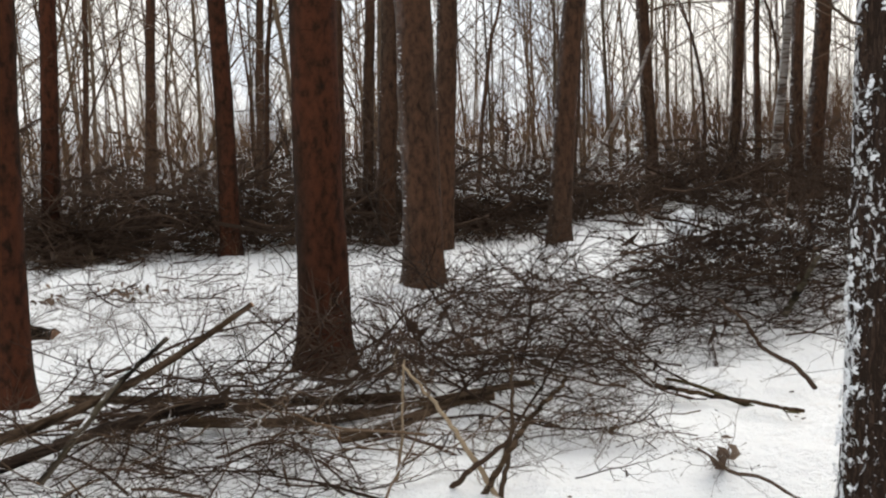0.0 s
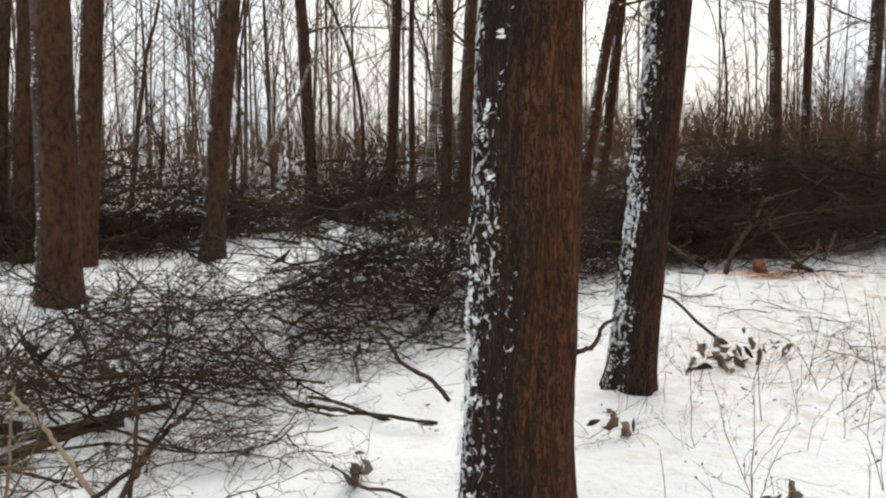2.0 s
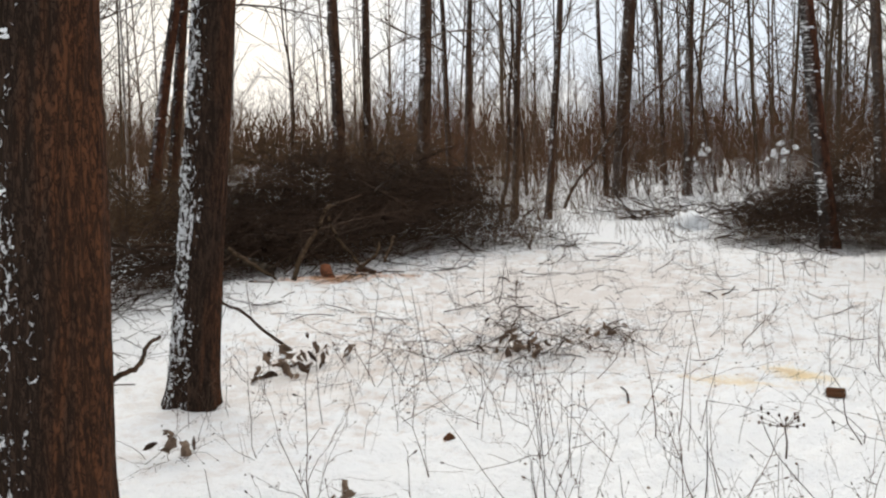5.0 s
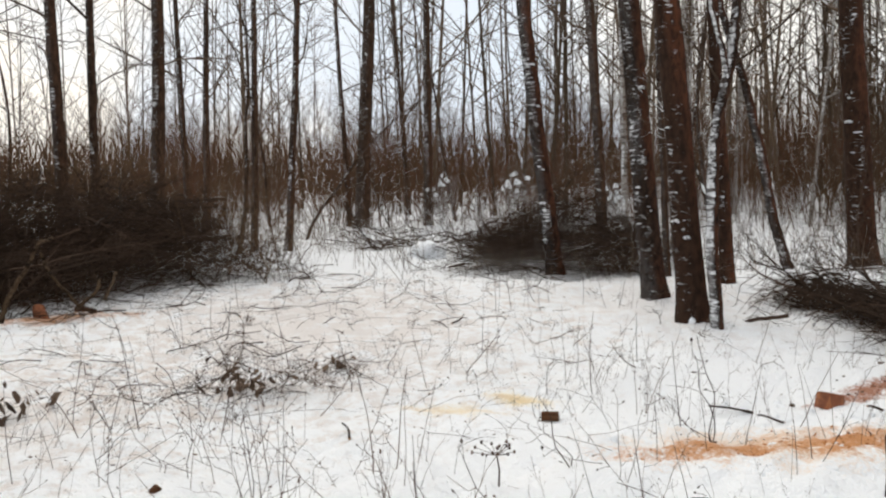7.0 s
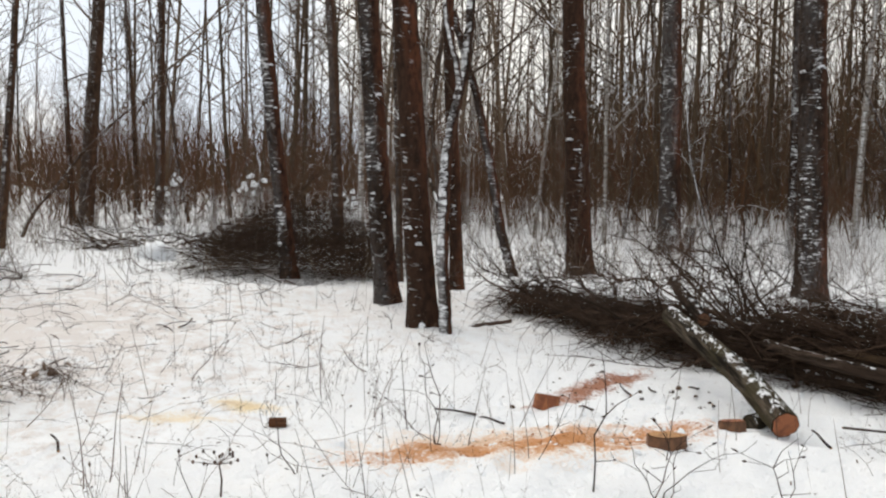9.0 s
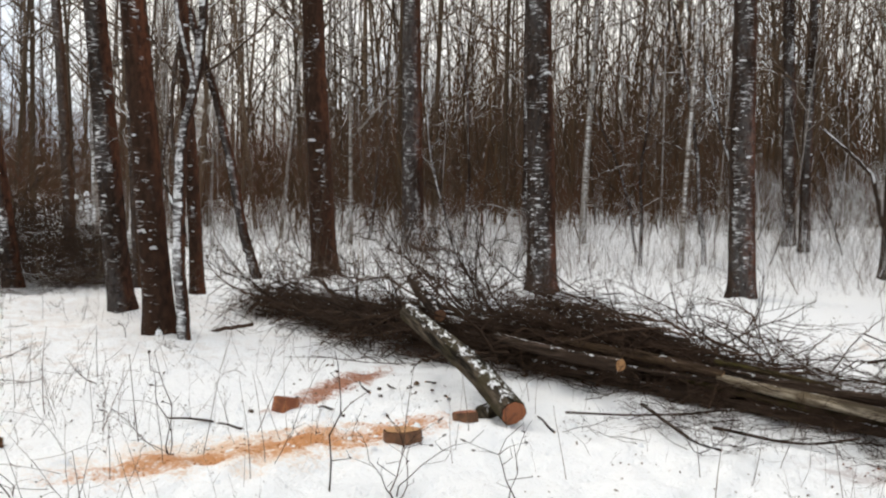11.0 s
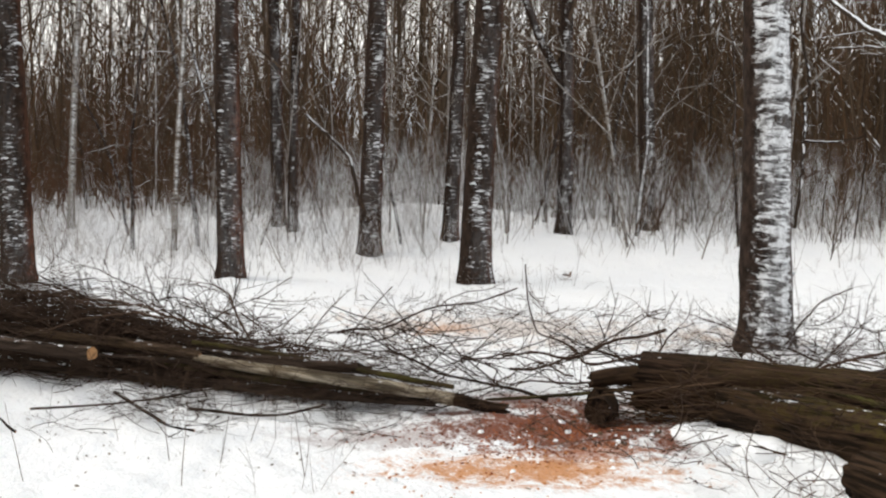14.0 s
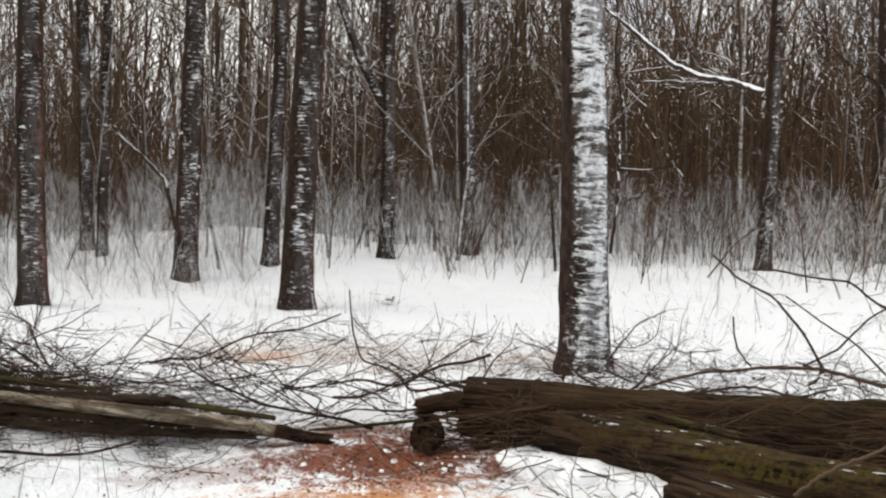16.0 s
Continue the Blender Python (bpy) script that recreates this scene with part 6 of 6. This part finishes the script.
# ---- snow lumps ----
def lump(name, label, x, y, r, height, seed, host=None, at=(0, 0, 0), rag=0.35):
    rng = np.random.default_rng(900 + seed)
    n, m = 22, 9
    a, f = np.arange(n) * 2 * np.pi / n, np.linspace(0, 1, m)
    ff, aa = np.meshgrid(f, a, indexing="ij")
    wob = 1 + rag * (value_noise(np.cos(aa) * 1.5 + seed * 3.1, np.sin(aa) * 1.5 + ff * 2) - 0.5)
    rr = r * np.cos(ff * np.pi / 2) ** 0.7 * wob + 0.004
    z = height * np.sin(ff * np.pi / 2) * (0.8 + 0.5 * value_noise(np.cos(aa) * 2 + seed, np.sin(aa) * 2)) - 0.05 * (ff < 0.01)
    verts = np.stack([rr * np.cos(aa), rr * np.sin(aa), z], -1).reshape(-1, 3)
    i, j = np.meshgrid(np.arange(m - 1), np.arange(n), indexing="ij")
    k = (j + 1) % n
    quads = np.stack([i * n + j, i * n + k, (i + 1) * n + k, (i + 1) * n + j], -1).reshape(-1, 4)
    ob = part(name, mesh_of(name, verts, quads), SNOW_LUMP, host)
    if host:
        ob.matrix_basis = pose(*at)
        return ob
    ob.matrix_basis = pose(x, y, float(snow_z(x, y)))
    return tagged(ob, label, "snow lump")


# drifts of snow against the big logs
lump("snow_drift", "low drift of snow against the log", 5.28, -5.06, 0.26, 0.10, 90)
lump("snow_drift", "low drift of snow against the log", 5.01, -5.14, 0.30, 0.12, 91)
lump("snow_drift", "low drift of snow against the log", 4.70, -5.20, 0.30, 0.12, 92)
lump("snow_drift", "low drift of snow against the log", 4.43, -5.20, 0.26, 0.10, 93)
lump("snow_drift", "low drift of snow against the log", 5.48, -4.91, 0.20, 0.07, 94)


def snowy_bush(x, y, height, seed):
    """A bush whose bent top carries clots of snow."""
    rng = np.random.default_rng(seed)
    top = empty("snowy_bush", x, y, float(snow_z(x, y)))
    for k in range(14):
        d = (rng.normal(0, 0.3), rng.normal(0, 0.3), 1)
        part("stem", mesh_of("stem", *placed(BUSHES[rng.integers(8)], (0, 0, -0.03), d, height * rng.uniform(0.7, 1.05), rng.random() * 6)), TWIG_WHITE, top)
    for k in range(12):
        at = (rng.normal(0, 0.17), rng.normal(0, 0.17), height * rng.uniform(0.55, 0.95))
        lump("snow", "", 0, 0, rng.uniform(0.025, 0.065), rng.uniform(0.03, 0.07), seed + k * 7, top, at, 1.3)
    tagged(top, "far bush bent under clots of white snow", "bush", "snow-laden bushes")


lump("snow_lump", "white heap of snow at the clearing's end", 15.1, 8.95, 0.24, 0.24, 1, rag=1.8)
lump("snow_lump", "small snow heap capping a stump", 3.40, 12.7, 0.15, 0.24, 2, rag=1.8)
lump("snow_lump", "ragged snow-capped stump in the brush row", -2.44, 15.0, 0.24, 0.62, 3, rag=1.6)
lump("snow_lump", "snow banked at the foot of two trunks", 10.3, 2.75, 0.20, 0.10, 7, rag=0.9)
for x, y, height in ((22.6, 13.2, 1.35), (24.4, 12.0, 1.45), (22.7, 8.42, 1.15)):
    snowy_bush(x, y, height, int(x * 3 + y))


# ---- snow stuck to the near trunks ----
def stuck_snow(host, lean, dia, count, top_z, seed, cut=0.0):
    rng = np.random.default_rng(950 + seed)
    ang0 = math.atan2(WIND[1], WIND[0])
    n, m = 7, 4
    a, f = np.arange(n) * 2 * np.pi / n, np.linspace(0, 1, m)
    ff, aa = np.meshgrid(f, a, indexing="ij")
    dome = np.stack([np.cos(aa) * np.cos(ff * 1.5), np.sin(aa) * np.cos(ff * 1.5), np.sin(ff * 1.5)], -1).reshape(-1, 3)
    i, j = np.meshgrid(np.arange(m - 1), np.arange(n), indexing="ij")
    k = (j + 1) % n
    quads = np.stack([i * n + j, i * n + k, (i + 1) * n + k, (i + 1) * n + j], -1).reshape(-1, 4)
    pieces = []
    while len(pieces) < count:
        z0, ang1 = rng.uniform(0.02, top_z), ang0 + rng.normal(0, 0.30)
        if value_noise(np.array(ang1 * 4.0 + seed), np.array(z0 * 6.0)) < 0.45:
            continue
        # one clot of a few overlapping lumps
        for _ in range(rng.integers(2, 9)):
            z, ang = max(0.02, z0 + rng.normal(0, 0.012)), ang1 + rng.normal(0, 0.018) / dia
            r = dia / 2 * (1.04 - 0.8 * (z / 15) ** 1.15) + dia * 0.07 * math.exp(-z / 0.55) + dia * 0.10 * math.exp(-z / 0.16)
            out = np.array([math.cos(ang), math.sin(ang), 0.0])
            p = np.array([lean[0] * z, lean[1] * z, z]) + out * (r + 0.001)
            s = rng.uniform(0.004, 0.011)
            shape = dome * np.array([s * rng.uniform(0.5, 1.0), s * rng.uniform(0.8, 1.7), s * rng.uniform(0.5, 1.0)]) * rng.uniform(0.6, 1.4, (len(dome), 1))
            u = np.array([-out[1], out[0], 0.0])
            frame3 = np.stack([np.array([0, 0, 1.0]), u, out], 1)
            pieces.append((shape @ frame3.T + p, quads))
    part("stuck_snow", mesh_of("stuck_snow", *join(pieces)), SNOW_LUMP, host, "clots of blown snow")["kind"] = "stuff"


stuck_snow(NEAR_TREE, NEAR_LEAN, 0.42, 620, 2.9, 1)
stuck_snow(SECOND_TREE, SECOND_LEAN, 0.28, 420, 3.2, 2)


# ---- dead leaves and single plants ----
def leaf_clump(x, y, count, spread, seed, label, size=0.04):
    rng = np.random.default_rng(400 + seed)
    top = empty("leaf_clump", x, y, float(snow_z(x, y)))
    for _ in range(count):
        s, w = size * rng.uniform(0.6, 1.4), rng.uniform(0.22, 0.45)
        g = np.linspace(-1, 1, 5)
        gx, gy = np.meshgrid(g, np.linspace(-1, 1, 4), indexing="ij")
        wide = (1 - gx ** 2 * 0.85) * w
        curl = rng.uniform(0.5, 1.7)
        v = np.stack([gx, gy * wide, curl * (gy ** 2) * 0.6 + 0.3 * curl * gx ** 2 + rng.normal(0, 0.16, gx.shape)], -1).reshape(-1, 3) * s
        d = (rng.normal(), rng.normal(), rng.normal(0.7, 0.8))
        v = v @ turn_to(d, rng.random() * 6).T + (rng.normal(0, spread), rng.normal(0, spread * 0.6), 0.03 + abs(rng.normal(0, 0.07)))
        i, j = np.meshgrid(np.arange(4), np.arange(3), indexing="ij")
        q = np.stack([i * 4 + j, (i + 1) * 4 + j, (i + 1) * 4 + j + 1, i * 4 + j + 1], -1).reshape(-1, 4)
        part("leaf", mesh_of("leaf", v, q), LEAF, top)
    for form in [placed(WEEDS[rng.integers(14)], (rng.normal(0, spread), rng.normal(0, spread * 0.5), 0.0), (rng.normal(), rng.normal(), 0.5), rng.uniform(0.2, 0.45), 0.0) for _ in range(11)]:
        part("stalk", mesh_of("stalk", *form), STALK, top)
    return tagged(top, label, "dead leaves")


leaf_clump(4.42, 5.75, 34, 0.27, 1, "clump of curled brown dead leaves on snow", 0.045)
leaf_clump(5.75, 4.75, 26, 0.16, 2, "brown seed heads and dead leaves on bramble")
leaf_clump(6.80, 4.70, 8, 0.12, 3, "small clump of dead leaves on snow")
leaf_clump(2.62, 4.45, 6, 0.07, 4, "few curled dead leaves on the snow")
leaf_clump(1.12, 4.22, 5, 0.05, 5, "brown dead leaves on a broken stub")
leaf_clump(7.95, 6.65, 4, 0.04, 6, "curled strip of dead leaf in snow")
leaf_clump(0.14, 6.95, 12, 0.08, 7, "reddish dead leaves caught in branches")
leaf_clump(-3.0, 9.6, 14, 0.16, 10, "dark dead leaves showing through snow")
leaf_clump(-3.7, 9.5, 9, 0.10, 11, "dark dead leaves showing through snow")
leaf_clump(2.75, 3.25, 8, 0.08, 8, "dead leaves hanging on a weed")
leaf_clump(12.7, -8.5, 3, 0.04, 9, "withered leaves hanging on a stalk")


def dry_plant(x, y, stems, height, seed, label="dry bare plant stalk standing in snow", fan=0.35, fat=0.9, wood=STALK):
    rng = np.random.default_rng(500 + seed)
    ob = empty("dry_plant", x, y, float(snow_z(x, y)) - 0.02)
    for k in range(stems):
        v, q = placed(WEEDS[rng.integers(14)], (0, 0, 0), (rng.normal(0, fan), rng.normal(0, fan), 1), height * rng.uniform(0.6, 1.1), rng.random() * 6, fat)
        part("stalk", mesh_of("stalk", v, q), wood, ob)
    return tagged(ob, label, "dry plant", "single dry plants")


for x, y, stems, height in ( (4.27, 4.7, 2, 0.7), (4.02, 3.11, 3, 0.6), (2.71, 3.37, 4, 0.6), (5.63, 4.42, 4, 0.5), (4.5, 4.67, 2, 0.6),
                            (6.02, 4.76, 3, 0.5),
                            (8.69, 5.15, 3, 0.3), (3.3, 3.2, 2, 0.7), (3.0, 4.2, 2, 0.5), (3.6, 2.6, 3, 0.5), (5.9, 0.75, 1, 0.6), (7.2, 2.2, 2, 0.4)):
    dry_plant(x, y, stems, height, int(x * 10 + y * 100))


for x, y, stems, height in ((6.05, 1.38, 3, 0.6), (5.62, 0.39, 1, 0.75), (5.66, 0.04, 4, 0.6), (6.26, 2.61, 3, 0.35), (5.2, 1.9, 2, 0.5), (5.35, -0.55, 2, 0.55)):
    dry_plant(x, y, stems, height, int(x * 10 + y * 100), "dark crooked plant stalk standing in snow", 0.4, 1.7, TWIG)


def umbel(x, y, height, seed):
    rng = np.random.default_rng(seed)
    top = empty("dry_umbel", x, y, float(snow_z(x, y)))
    part("stalk", mesh_of("stalk", *tube([(0, 0, -0.02), (0.01, 0, height * 0.5), (0, 0.01, height)], [0.006, 0.005, 0.004], 5)), STALK, top)
    for k in range(14):
        a, e = k * 2.4, rng.uniform(0.3, 1.1)
        tip = np.array([math.cos(a) * math.cos(e), math.sin(a) * math.cos(e), math.sin(e) * 0.5]) * rng.uniform(0.09, 0.15) + (0, 0.01, height)
        v1 = tube(np.array([(0, 0.01, height), tip]), [0.002, 0.0015], 3)
        z = np.linspace(-1, 1, 5)
        bead = tube(np.stack([np.zeros(5), np.zeros(5), z * 0.010], 1) + tip, 0.008 * np.sqrt(np.clip(1.05 - z ** 2, 0.02, 1)), 6)
        part("seed_head", mesh_of("seed_head", *join([v1, bead])), STALK, top)
    tagged(top, "dry umbel with dark seed heads in snow", "dry plant", "single dry plants")


umbel(4.84, 2.15, 0.16, 1)
